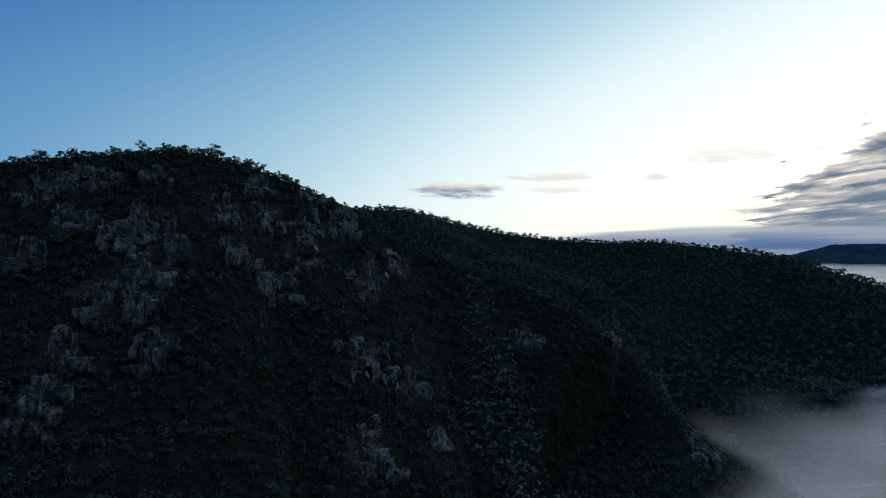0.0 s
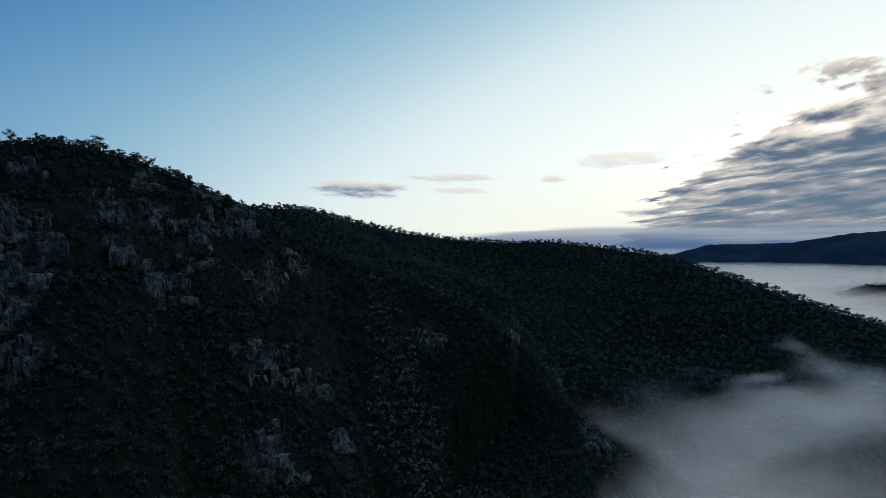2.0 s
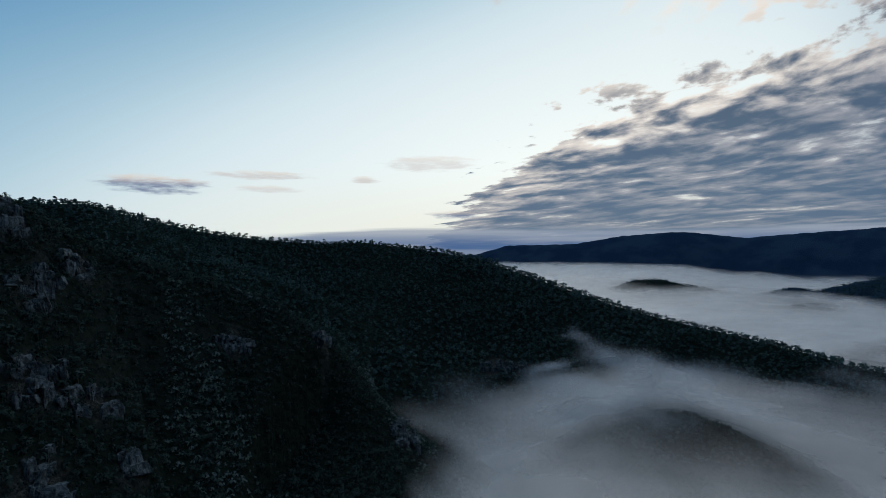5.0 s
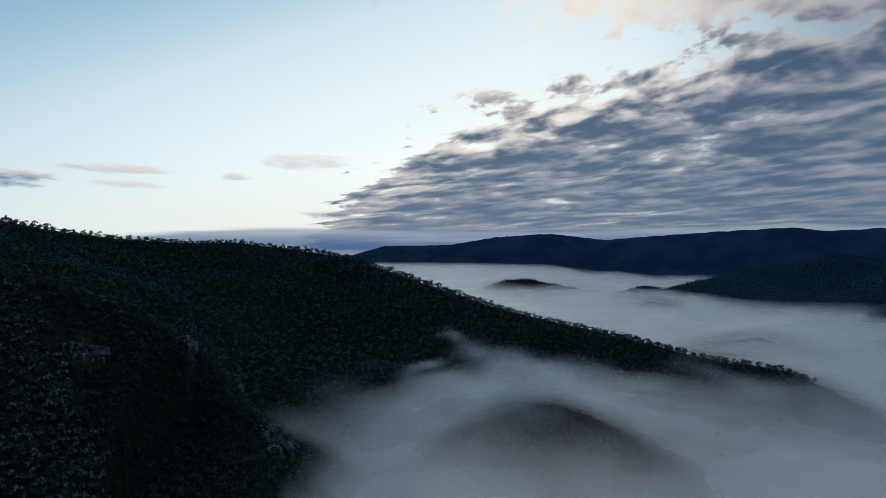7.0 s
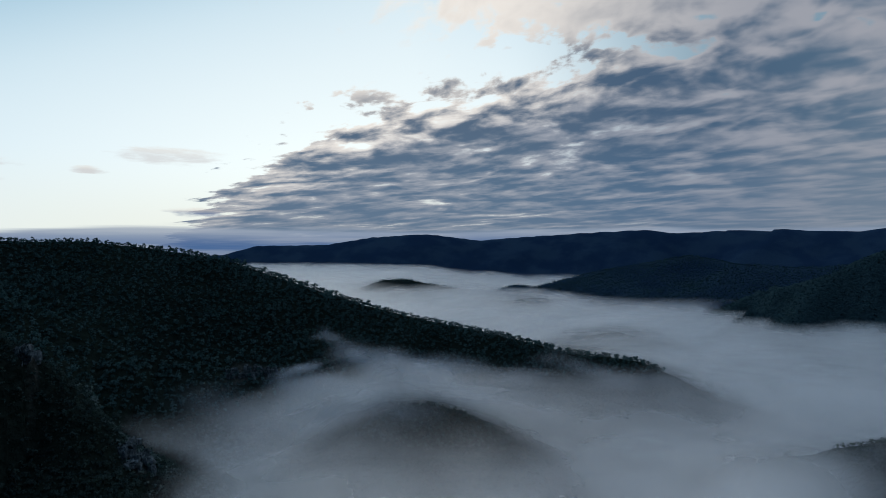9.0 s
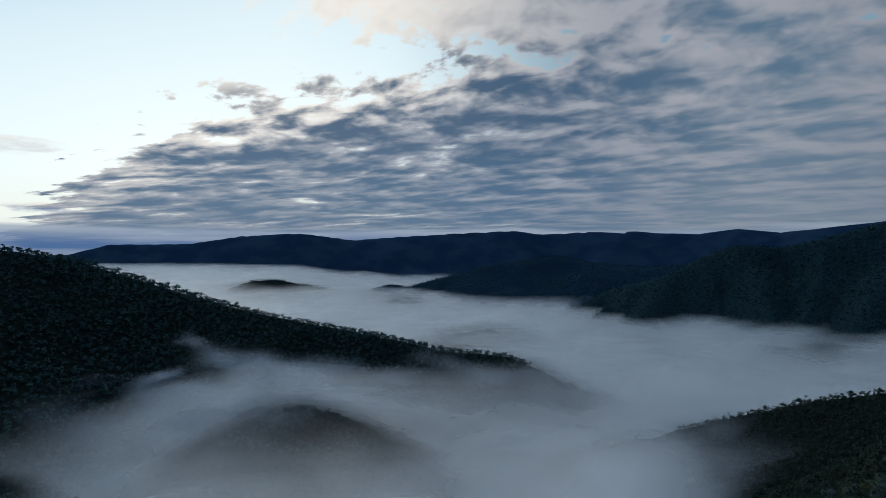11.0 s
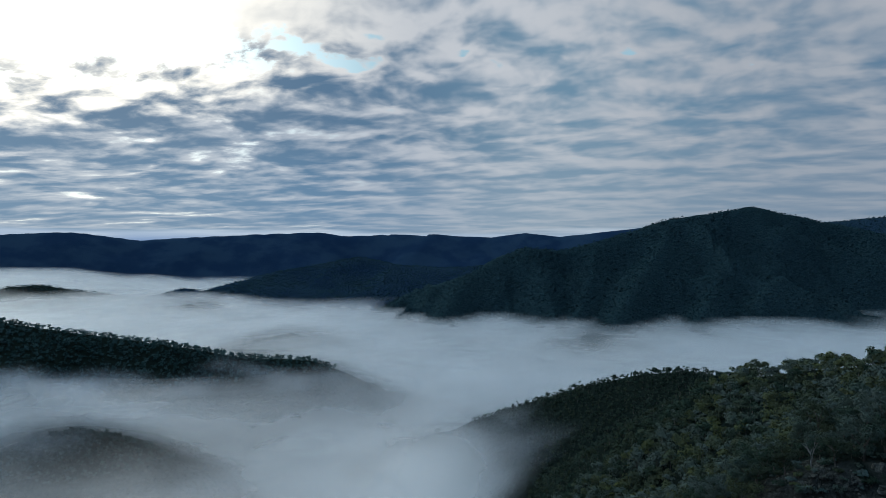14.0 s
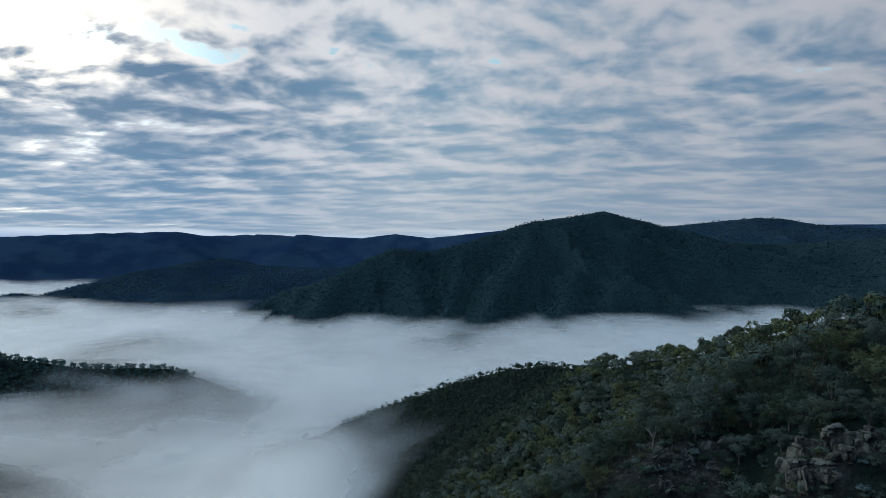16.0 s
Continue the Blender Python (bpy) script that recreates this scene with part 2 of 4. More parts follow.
def make_rock_material(name, low, high):
    m, N = material(name)
    co = N.put("ShaderNodeNewGeometry").outputs["Position"]
    tint = N.put("ShaderNodeObjectInfo").outputs["Random"]
    col = N.mix(N.step(tint, 0.0, 1.0, 0.0, 0.35), rock_colour(N, co, low, high), tuple(0.5 * (p + q) for p, q in zip(low, high)))
    streak = N.noise(N.scale(co, (1.0, 1.0, 0.28)), 0.55, 7.0, 0.7, 0.2)      # dark seepage and lichen running down the faces
    col = N.mix(N.step(streak, 0.56, 0.40, 0.0, 0.8), col, (0.018, 0.023, 0.023))
    crack = N.put("ShaderNodeTexVoronoi")
    crack.feature = "DISTANCE_TO_EDGE"
    crack.inputs["Scale"].default_value = 0.55
    N.join(N.scale(co, (0.7, 0.7, 1.1)), crack.inputs["Vector"])
    line = N.step(crack.outputs["Distance"], 0.0, 0.09)
    hgt = N.math("ADD", N.math("MULTIPLY", line, 0.6), N.math("ADD", N.noise(co, 1.4, 6.0, 0.6), streak))
    finish(N, principled(N, col, 0.9, hgt, 0.45, 0.8).outputs[0])
    return m


def make_leaf_material(name, stops, pale):
    m, N = material(name)
    tint = N.math("FRACT", N.math("ADD", N.attribute("tint"), N.put("ShaderNodeObjectInfo").outputs["Random"]))
    isl = N.put("ShaderNodeNewGeometry").outputs["Random Per Island"]
    ramp = N.put("ShaderNodeValToRGB")
    ramp.color_ramp.interpolation = "LINEAR"
    els = ramp.color_ramp.elements
    while len(els) < len(stops):
        els.new(0.5)
    for e, (p, c) in zip(els, stops):
        e.position, e.color = p, (*c, 1)
    N.join(tint, ramp.inputs[0])
    col = N.mix(N.math("MULTIPLY", isl, 0.5), ramp.outputs[0], pale)
    d = N.put("ShaderNodeBsdfDiffuse")
    N.join(col, d.inputs[0])
    t = N.put("ShaderNodeBsdfTranslucent")
    N.join(col, t.inputs[0])
    mixer = N.put("ShaderNodeMixShader")
    mixer.inputs[0].default_value = 0.12
    N.join(d.outputs[0], mixer.inputs[1])
    N.join(t.outputs[0], mixer.inputs[2])
    finish(N, mixer.outputs[0])
    return m


def make_bark_material(name, a, b):
    m, N = material(name)
    co = N.put("ShaderNodeNewGeometry").outputs["Position"]
    n = N.noise(N.scale(co, (1.0, 1.0, 0.3)), 2.2, 5.0, 0.6)
    finish(N, principled(N, N.mix(N.step(n, 0.4, 0.62), a, b), 0.85, n, 0.08, 0.8).outputs[0])
    return m


def make_fog_material():
    m, N = material("valley_fog")
    co = N.put("ShaderNodeNewGeometry").outputs["Position"]
    dens = N.attribute("fog_amount")
    n1 = N.noise(N.scale(co, (0.6, 1.0, 1.0)), 0.007, 3.0, 0.45, 0.6)
    n2 = N.noise(co, 0.018, 3.0, 0.5, 0.3)
    n = N.math("ADD", N.math("MULTIPLY", n1, 0.65), N.math("MULTIPLY", n2, 0.35))
    # thick bodies stay closed, thin edges break up into wisps
    fac = N.math("MULTIPLY", dens, N.step(N.math("ADD", n, N.math("MULTIPLY", dens, 0.5)), 0.34, 0.76, 0.35, 1.0), clamp=True)
    d = N.put("ShaderNodeBsdfDiffuse")
    d.inputs[0].default_value = (0.95, 0.95, 0.95, 1)
    t = N.put("ShaderNodeBsdfTranslucent")
    t.inputs[0].default_value = (0.95, 0.95, 0.95, 1)
    # droplets throw most light onwards, so the fog shines towards the dawn
    onward = N.put("ShaderNodeBsdfGlossy")
    onward.inputs["Color"].default_value = (0.95, 0.95, 0.95, 1)
    onward.inputs["Roughness"].default_value = 0.52
    scatter_mix = N.put("ShaderNodeMixShader")
    scatter_mix.inputs[0].default_value = 0.65
    N.join(d.outputs[0], scatter_mix.inputs[1])
    N.join(onward.outputs[0], scatter_mix.inputs[2])
    body = N.put("ShaderNodeMixShader")
    body.inputs[0].default_value = 0.10
    N.join(scatter_mix.outputs[0], body.inputs[1])
    N.join(t.outputs[0], body.inputs[2])
    clear = N.put("ShaderNodeBsdfTransparent")
    mixer = N.put("ShaderNodeMixShader")
    N.join(fac, mixer.inputs[0])
    N.join(clear.outputs[0], mixer.inputs[1])
    N.join(body.outputs[0], mixer.inputs[2])
    finish(N, mixer.outputs[0])
    return m


GROUND, ROCK, FOG = make_ground_material(), make_rock_material("blue_grey_rock", (0.050, 0.063, 0.070), (0.210, 0.245, 0.262)), make_fog_material()
BROWN_ROCK = make_rock_material("lichened_brown_rock", (0.058, 0.056, 0.046), (0.185, 0.178, 0.150))
LEAF = make_leaf_material("eucalypt_leaves", [(0.0, (0.022, 0.041, 0.029)), (0.2, (0.039, 0.064, 0.040)), (0.4, (0.062, 0.087, 0.068)), (0.55, (0.121, 0.148, 0.131)), (0.66, (0.083, 0.106, 0.080)),
                                              (0.75, (0.107, 0.117, 0.040)), (0.86, (0.062, 0.070, 0.040)), (1.0, (0.027, 0.046, 0.029))], (0.095, 0.116, 0.090))
# leaves of the distant forest, with the blue of the haze put into their colour
HAZE_LEAF = make_leaf_material("hazed_leaves", [(0.0, (0.029, 0.060, 0.070)), (0.4, (0.038, 0.074, 0.084)), (0.7, (0.054, 0.094, 0.096)), (1.0, (0.032, 0.064, 0.075))], (0.062, 0.106, 0.112))
GREY_LEAF = make_leaf_material("grey_gum_leaves", [(0.0, (0.028, 0.052, 0.047)), (0.3, (0.052, 0.090, 0.080)), (0.55, (0.145, 0.190, 0.180)), (0.75, (0.092, 0.122, 0.080)), (1.0, (0.032, 0.062, 0.054))], (0.20, 0.25, 0.245))
# darker leaves: the shade on the backlit cliff hill is put into their colour
SHADED_LEAF = make_leaf_material("shaded_leaves", [(0.0, (0.010, 0.020, 0.018)), (0.3, (0.019, 0.035, 0.031)), (0.55, (0.055, 0.081, 0.074)), (0.75, (0.035, 0.052, 0.037)), (1.0, (0.012, 0.025, 0.022))], (0.083, 0.115, 0.105))
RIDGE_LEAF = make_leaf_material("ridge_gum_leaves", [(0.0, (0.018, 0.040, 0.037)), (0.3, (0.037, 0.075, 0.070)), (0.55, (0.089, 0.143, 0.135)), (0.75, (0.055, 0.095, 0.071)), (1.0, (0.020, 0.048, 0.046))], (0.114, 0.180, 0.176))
KNOLL_LEAF = make_leaf_material("knoll_leaves", [(0.0, (0.016, 0.029, 0.020)), (0.3, (0.026, 0.043, 0.028)), (0.55, (0.052, 0.070, 0.052)), (0.75, (0.048, 0.058, 0.030)), (1.0, (0.018, 0.032, 0.023))], (0.066, 0.086, 0.068))
BARK = make_bark_material("grey_bark", (0.07, 0.06, 0.05), (0.16, 0.14, 0.12))
PALE = make_bark_material("bleached_wood", (0.16, 0.15, 0.14), (0.28, 0.265, 0.25))

# ------------------------------------------------------------------ the lie of the land
rng = np.random.default_rng(7)


def lattice(ix, iy, seed):
    h = (ix.astype(np.int64) * 374761393 + iy.astype(np.int64) * 668265263 + seed * 1442695041) & 0xFFFFFFFF
    h = ((h ^ (h >> 13)) * 1274126177) & 0xFFFFFFFF
    return ((h ^ (h >> 16)) & 0xFFFF) / 65535.0


def value_noise(x, y, seed):
    ix, iy = np.floor(x), np.floor(y)
    fx, fy = x - ix, y - iy
    ux, uy = fx * fx * fx * (fx * (fx * 6 - 15) + 10), fy * fy * fy * (fy * (fy * 6 - 15) + 10)
    a, b = lattice(ix, iy, seed), lattice(ix + 1, iy, seed)
    c, d = lattice(ix, iy + 1, seed), lattice(ix + 1, iy + 1, seed)
    return (a + (b - a) * ux) * (1 - uy) + (c + (d - c) * ux) * uy


def fbm(x, y, size, octaves=4, seed=0, gain=0.5):
    """Fractal noise of about -1 .. 1 whose largest swells are size metres wide."""
    total, amp, norm = 0.0, 1.0, 0.0
    for k in range(octaves):
        total = total + amp * (value_noise(x / size + 17.3 * k, y / size - 9.1 * k, seed + k) * 2 - 1)
        norm += amp
        amp *= gain
        size /= 2.03
    return total / norm


def smooth(x, lo, hi):
    t = np.clip((x - lo) / (hi - lo), 0, 1)
    return t * t * (3 - 2 * t)


# Each ridge: crest points in metres, slope to the left and to the right of its run, width of its rounded top,
# depth of its gullies, and the spacing of its spurs.
RIDGES = {}
RIDGES["cliff_hill"] = ([(-352, 229, 307), (-308, 285, 328), (-279, 327, 342), (-251, 349, 350), (-221, 369, 358), (-168, 396, 366), (-136, 419, 361), (-103, 428, 348),
                    (-65, 445, 330), (-27, 464, 305), (42, 478, 282), (95, 481, 263), (136, 481, 230), (147, 467, 198), (144, 432, 163)],
                   0.9, 1.18, 16, 9, 70)
RIDGES["back_ridge"] = ([(-404, 915, 343), (-199, 929, 356), (-117, 892, 364), (-61, 898, 366), (14, 930, 347), (101, 955, 331), (166, 976, 324), (280, 970, 319),
                    (335, 963, 321), (396, 929, 313), (482, 865, 296), (563, 778, 257), (649, 680, 216), (742, 544, 183), (785, 441, 161),
                    (812, 352, 155), (814, 308, 140), (812, 283, 118)],
                   0.5, 0.42, 25, 14, 140)
RIDGES["fog_spur"] = ([(308, 444, 99), (364, 452, 118), (412, 450, 136), (439, 438, 146), (462, 421, 148), (472, 389, 142), (475, 351, 131), (474, 317, 118), (470, 276, 91)], 0.62, 0.5, 12, 4, 60)
RIDGES["right_knoll"] = ([(609, 119, 125), (593, 94, 141), (569, 39, 167), (540, -12, 191), (507, -58, 209), (483, -82, 216), (446, -112, 218), (397, -136, 216)],
                    0.6, 0.56, 14, 6, 80)
RIDGES["near_slope"] = ([(362, -78, 231), (323, -87, 242), (289, -99, 252), (252, -110, 261), (221, -116, 271), (196, -121, 279), (170, -124, 286),
                    (142, -141, 296), (107, -181, 303)], 0.5, 0.85, 10, 3, 50)
RIDGES["near_spur"] = ([(223, -113, 265), (171, -82, 260), (147, -62, 257), (132, -47, 255), (104, -35, 249)], 0.28, 0.85, 12, 3, 50)
RIDGES["near_shoulder"] = ([(170, -124, 285), (134, -96, 270), (102, -72, 259), (83, -55, 255)], 0.35, 0.8, 12, 3, 50)
RIDGES["mountain"] = ([(1488, 311, 141), (1653, 301, 206), (1780, 268, 260), (1838, 210, 301), (1896, 130, 330), (1960, 27, 320), (2041, -196, 382), (2076, -313, 424),
                  (2106, -434, 438), (2175, -578, 466), (2199, -675, 446), (2250, -835, 416), (2269, -1050, 367), (2212, -1269, 352), (1940, -1413, 370), (1600, -1510, 399), (967, -1636, 414)],
                 0.45, 0.62, 20, 110, 170)
RIDGES["mountain_spur_a"] = ([(2076, -313, 417), (1911, -271, 330), (1711, -172, 233), (1477, -101, 142)], 0.62, 0.62, 8, 20, 90)
RIDGES["mountain_spur_b"] = ([(2175, -578, 454), (2100, -750, 362), (2004, -909, 277), (1909, -988, 217)], 0.62, 0.62, 8, 20, 90)
RIDGES["mountain_spur_c"] = ([(1896, 130, 330), (1778, 81, 271), (1560, 36, 154)], 0.62, 0.62, 8, 18, 90)
RIDGES["mountain_spur_d"] = ([(2106, -434, 428), (1899, -443, 313), (1682, -361, 204), (1533, -287, 142)], 0.66, 0.66, 8, 18, 90)
RIDGES["mountain_spur_e"] = ([(2250, -835, 412), (2103, -1070, 334), (1956, -1229, 277), (1834, -1321, 237)], 0.6, 0.6, 8, 20, 90)
RIDGES["mountain_spur_f"] = ([(1998, -82, 346), (1799, -57, 246), (1560, -21, 154)], 0.66, 0.66, 8, 16, 90)
RIDGES["second_peak"] = ([(3121, -1072, 453), (3025, -1318, 476), (2973, -1432, 489), (2924, -1530, 494), (2874, -1623, 486), (2816, -1720, 459), (2667, -1944, 424), (2291, -2375, 421)],
                    0.4, 0.4, 30, 60, 260)
RIDGES["foothills"] = ([(2195, 1484, 177), (2185, 1408, 167), (2296, 1220, 226), (2313, 1073, 255), (2409, 836, 301), (2355, 676, 270), (2304, 463, 259), (2286, 255, 273), (2247, 116, 270)], 0.3, 0.30, 30, 34, 240)
RIDGES["far_range"] = ([(1027, 4381, 224), (2198, 3927, 306), (2399, 3807, 369), (2794, 3528, 379), (3033, 3324, 432), (3245, 3118, 453), (3330, 3027, 455), (3567, 2744, 409),
                   (3756, 2479, 437), (3960, 2137, 459), (4142, 1759, 478), (4223, 1555, 452), (4311, 1289, 467), (4407, 909, 467), (4314, 1280, 466),
                   (4304, 1314, 462), (4374, 1057, 445), (4400, 943, 466), (4466, 550, 444), (4489, 308, 478), (4500, 62, 450), (4475, -470, 502), (3964, -1909, 509), (2651, -2995, 465)],
                  0.3, 0.50, 60, 60, 420)
RIDGES["island_far"] = ([(1760, 2050, 150), (1850, 1965, 193), (1945, 1902, 198), (2010, 1850, 178), (2130, 1775, 155)], 0.22, 0.22, 15, 6, 90)
RIDGES["island_small"] = ([(1750, 1248, 139), (1784, 1201, 151)], 0.3, 0.3, 10, 3, 60)
RIDGES["island_mid"] = ([(1269, 637, 126), (1291, 614, 131)], 0.3, 0.3, 10, 3, 60)
RIDGES["island_near"] = ([(1330, 0, 114), (1329, -48, 122), (1326, -97, 114)], 0.3, 0.3, 12, 3, 60)
RIDGES["sunk_knoll"] = ([(976, 608, 114), (997, 573, 126), (1019, 533, 117)], 0.3, 0.3, 12, 3, 60)
RIDGES["slope_behind"] = ([(-470, 120, 300), (-400, -160, 270), (-150, -340, 262), (80, -330, 280), (200, -220, 300)], 0.85, 0.5, 20, 8, 90)
FLOOR = 60.0
# How much distance haze is mixed into the ground colour of each ridge
HAZE_BLUE = {"far_range": 1.0, "foothills": 0.8, "second_peak": 0.7, "mountain": 0.4, "mountain_spur_a": 0.4, "mountain_spur_b": 0.4, "mountain_spur_c": 0.4, "mountain_spur_d": 0.4, "mountain_spur_e": 0.4, "mountain_spur_f": 0.4}

# Rock outcrops: x, y, width across the slope, length up the slope
CREST_CLIFFS = [
    (-172, 330, 310, 17, 22), (-154, 324, 295, 26, 26), (-158, 343, 318, 18, 14), (-132, 367, 328, 10, 18), (-110, 384, 316, 22, 18), (-87, 397, 315, 22, 16),
    (-69, 420, 321, 16, 20), (-166, 304, 281, 28, 14), (-151, 307, 273, 14, 12), (-176, 279, 252, 24, 16), (-173, 262, 233, 20, 16), (-138, 293, 252, 15, 14),
]
FOOT_CLIFFS = [
    (-88, 378, 299, 20, 10), (-94, 352, 283, 22, 14), (-117, 351, 302, 14, 10), (-214, 310, 300, 18, 14), (-202, 330, 318, 14, 14), (-203, 350, 342, 24, 12),
    (-224, 339, 334, 20, 10), (-33, 425, 292, 16, 12), (-47, 401, 289, 14, 12), (-171, 364, 344, 16, 9), (-122, 400, 341, 18, 8), (-93, 416, 338, 14, 7), (-43, 348, 240, 34, 16),
    (-51, 388, 279, 18, 12), (-18, 357, 222, 22, 14), (-38, 314, 202, 20, 18), (-1, 340, 194, 14, 12), (188, 452, 156, 24, 16), (58, 434, 241, 20, 12), (128, 474, 235, 22, 12),
    (375, 620, 170, 34, 14), (399, 616, 168, 20, 12),
]
OUTCROPS = CREST_CLIFFS + FOOT_CLIFFS
BLUFFS = [((150, -51, 257), 13, 24, 14), ((119, -74, 265), 10, 15, 7)]
NEAR_ROCKS = [(127, -75, 260, 8, 6), (121, -70, 256, 6, 6), (121, -78, 263, 8, 5), (119, -82, 264, 7, 4), (145, -65, 257, 6, 4), (119, -73, 260, 8, 6), (144, -57, 251, 9, 6), (143, -51, 247, 6, 5)]
SCREE = [(159, -50, 250, 13, 11), (147, -53, 253, 13, 10), (150, -43, 247, 12, 10), (141, -59, 250, 12, 10), (120, -72, 259, 10, 9), (330, -29, 195, 12, 7)]


def land(x, y):
    """Height of the bare ground, and how rocky it is."""
    h = FLOOR + 14 * fbm(x, y, 500, 3, 3)
    rocky, blue = np.zeros_like(h), np.zeros_like(h)
    for k, (name, (pts, left, right, top, gully, spacing)) in enumerate(RIDGES.items()):
        best = np.full(x.shape, 1e9)
        crest, side = np.zeros_like(h), np.zeros_like(h)
        for (ax, ay, az), (bx, by, bz) in zip(pts[:-1], pts[1:]):
            ux, uy = bx - ax, by - ay
            length = math.hypot(ux, uy)
            s = np.clip(((x - ax) * ux + (y - ay) * uy) / length ** 2, 0, 1)
            dx, dy = x - ax - s * ux, y - ay - s * uy
            d = np.hypot(dx, dy)
            take = d < best
            best = np.where(take, d, best)
            crest = np.where(take, az + (bz - az) * s, crest)
            side = np.where(take, (ux * dy - uy * dx) / length / np.maximum(d, 1e-3), side)
        slope = right + (left - right) * (0.5 + 0.5 * side)
        fall = slope * (np.sqrt(best ** 2 + top ** 2) - top)
        away = smooth(best, 0, spacing * 0.9)
        spurs = 1 - 2 * np.abs(fbm(x, y, spacing * 1.6, 4, 20 + 7 * k, 0.5))
        here = crest - fall + away * gully * (spurs - 0.75) + fbm(x, y, spacing * 0.3, 3, 50 + k) * min(gully * 0.12, 2.5)
        if name == "cliff_hill":
            # broken cliff bands on the steep face
            steep = smooth(-side, 0.0, 0.6) * smooth(best, 8, 30)
            band = 22.0
            q = (here + 10 * fbm(x, y, 90, 3, 91)) / band
            stair = (smooth(q - np.floor(q), 0.5, 0.95) - (q - np.floor(q))) * band
            m = steep * smooth(fbm(x, y, 110, 3, 77), -0.25, 0.25)
            here = here + 0.55 * stair * m
            rocky = np.where(here > h, 0.12 * m, rocky)
        else:
            rocky = np.where(here > h, 0.0, rocky)
        blue = np.where(here > h, HAZE_BLUE.get(name, 0.0), blue)
        h = np.maximum(h, here)
    for (sx, sy, _), drop, wide, run in BLUFFS:
        # a bluff: the ground breaks off towards the valley
        d = math.hypot(sx, sy)
        down, side = -(x - sx) * sx / d - (y - sy) * sy / d, ((x - sx) * sy - (y - sy) * sx) / d
        side = side + 4 * fbm(x, y, 18, 2, 61)
        h = h - drop * smooth(down + 3 * fbm(x, y, 14, 2, 62), 0, run) * np.exp(-(side / wide) ** 4) * smooth(down, 70, 25)
    for ox, oy, oz, wide, long in OUTCROPS + NEAR_ROCKS + SCREE:
        size = 0.5 * (wide + long)
        q = ((x - ox) ** 2 + (y - oy) ** 2 + (h - oz) ** 2) / size ** 2
        rocky = np.maximum(rocky, smooth(np.exp(-2.6 * q) + 0.30 * fbm(x, y, 12, 3, 88), 0.3, 0.6))
    return h, rocky, blue


GRID_A, GRID_STEP, GRID_N = 190.0, 0.0175, 225


def axis():
    return GRID_A * np.sinh(np.arange(-GRID_N, GRID_N + 1) * GRID_STEP)


AX = axis()
GX, GY = np.meshgrid(AX, AX, indexing="ij")
GH, GROCK, GBLUE = land(GX, GY)


def sample(grid, x, y):
    """Reads a grid of the land at any place."""
    u = np.clip(np.arcsinh(x / GRID_A) / GRID_STEP + GRID_N, 0, 2 * GRID_N - 1.001)
    v = np.clip(np.arcsinh(y / GRID_A) / GRID_STEP + GRID_N, 0, 2 * GRID_N - 1.001)
    i, j = u.astype(int), v.astype(int)
    # linear in metres within the cell
    fx = (x - AX[i]) / (AX[i + 1] - AX[i])
    fy = (y - AX[j]) / (AX[j + 1] - AX[j])
    fx, fy = np.clip(fx, 0, 1), np.clip(fy, 0, 1)
    return (grid[i, j] * (1 - fx) + grid[i + 1, j] * fx) * (1 - fy) + (grid[i, j + 1] * (1 - fx) + grid[i + 1, j + 1] * fx) * fy


def quick_mesh(name, verts, faces, materials, attributes=(), face_mats=None, smooth_shade=False, normals=None):
    """A mesh from arrays: verts (n, 3), faces (m, 3 or 4)."""
    me = bpy.data.meshes.new(name)
    n, m, k = len(verts), len(faces), faces.shape[1]
    me.vertices.add(n)
    me.vertices.foreach_set("co", np.ascontiguousarray(verts, dtype=np.float32).ravel())
    me.loops.add(m * k)
    me.loops.foreach_set("vertex_index", np.ascontiguousarray(faces, dtype=np.int32).ravel())
    me.polygons.add(m)
    me.polygons.foreach_set("loop_start", np.arange(0, m * k, k, dtype=np.int32))
    if face_mats is not None:
        me.polygons.foreach_set("material_index", np.ascontiguousarray(face_mats, dtype=np.int32))
    for mat in materials:
        me.materials.append(mat)
    for key, values in attributes:
        a = me.attributes.new(key, "FLOAT", "POINT")
        a.data.foreach_set("value", np.ascontiguousarray(values, dtype=np.float32))
    if normals is not None:
        a = me.attributes.new("custom_normal", "FLOAT_VECTOR", "POINT")
        a.data.foreach_set("vector", np.ascontiguousarray(normals, dtype=np.float32).ravel())
        smooth_shade = True
    me.update(calc_edges=True)
    me.polygons.foreach_set("use_smooth", np.full(m, smooth_shade))
    return me


def grid_faces(nx, ny):
    idx = np.arange(nx * ny).reshape(nx, ny)
    return np.stack([idx[:-1, :-1], idx[1:, :-1], idx[1:, 1:], idx[:-1, 1:]], -1).reshape(-1, 4)


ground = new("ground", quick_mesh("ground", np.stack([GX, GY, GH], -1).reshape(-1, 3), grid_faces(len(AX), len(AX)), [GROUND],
                                  [("rockiness", GROCK.ravel()), ("haze_blue", GBLUE.ravel())], smooth_shade=True))
tagged(ground, "forested mountain ground with steep cliffs and deep valleys", "ground", kind="structure")

# ------------------------------------------------------------------ fog lying in the valley
FOG_HUMPS = [  # x, y, how much higher the fog stands there, half length, half width, bearing of its length
    ((478, 538, 151)[:2], 26, 130, 75, 100),
    ((542, 443, 134)[:2], 14, 150, 70, 110),
    ((726, 336, 122)[:2], 6, 220, 120, 75),
    ((465, 70, 139)[:2], 15, 75, 130, 160),
]
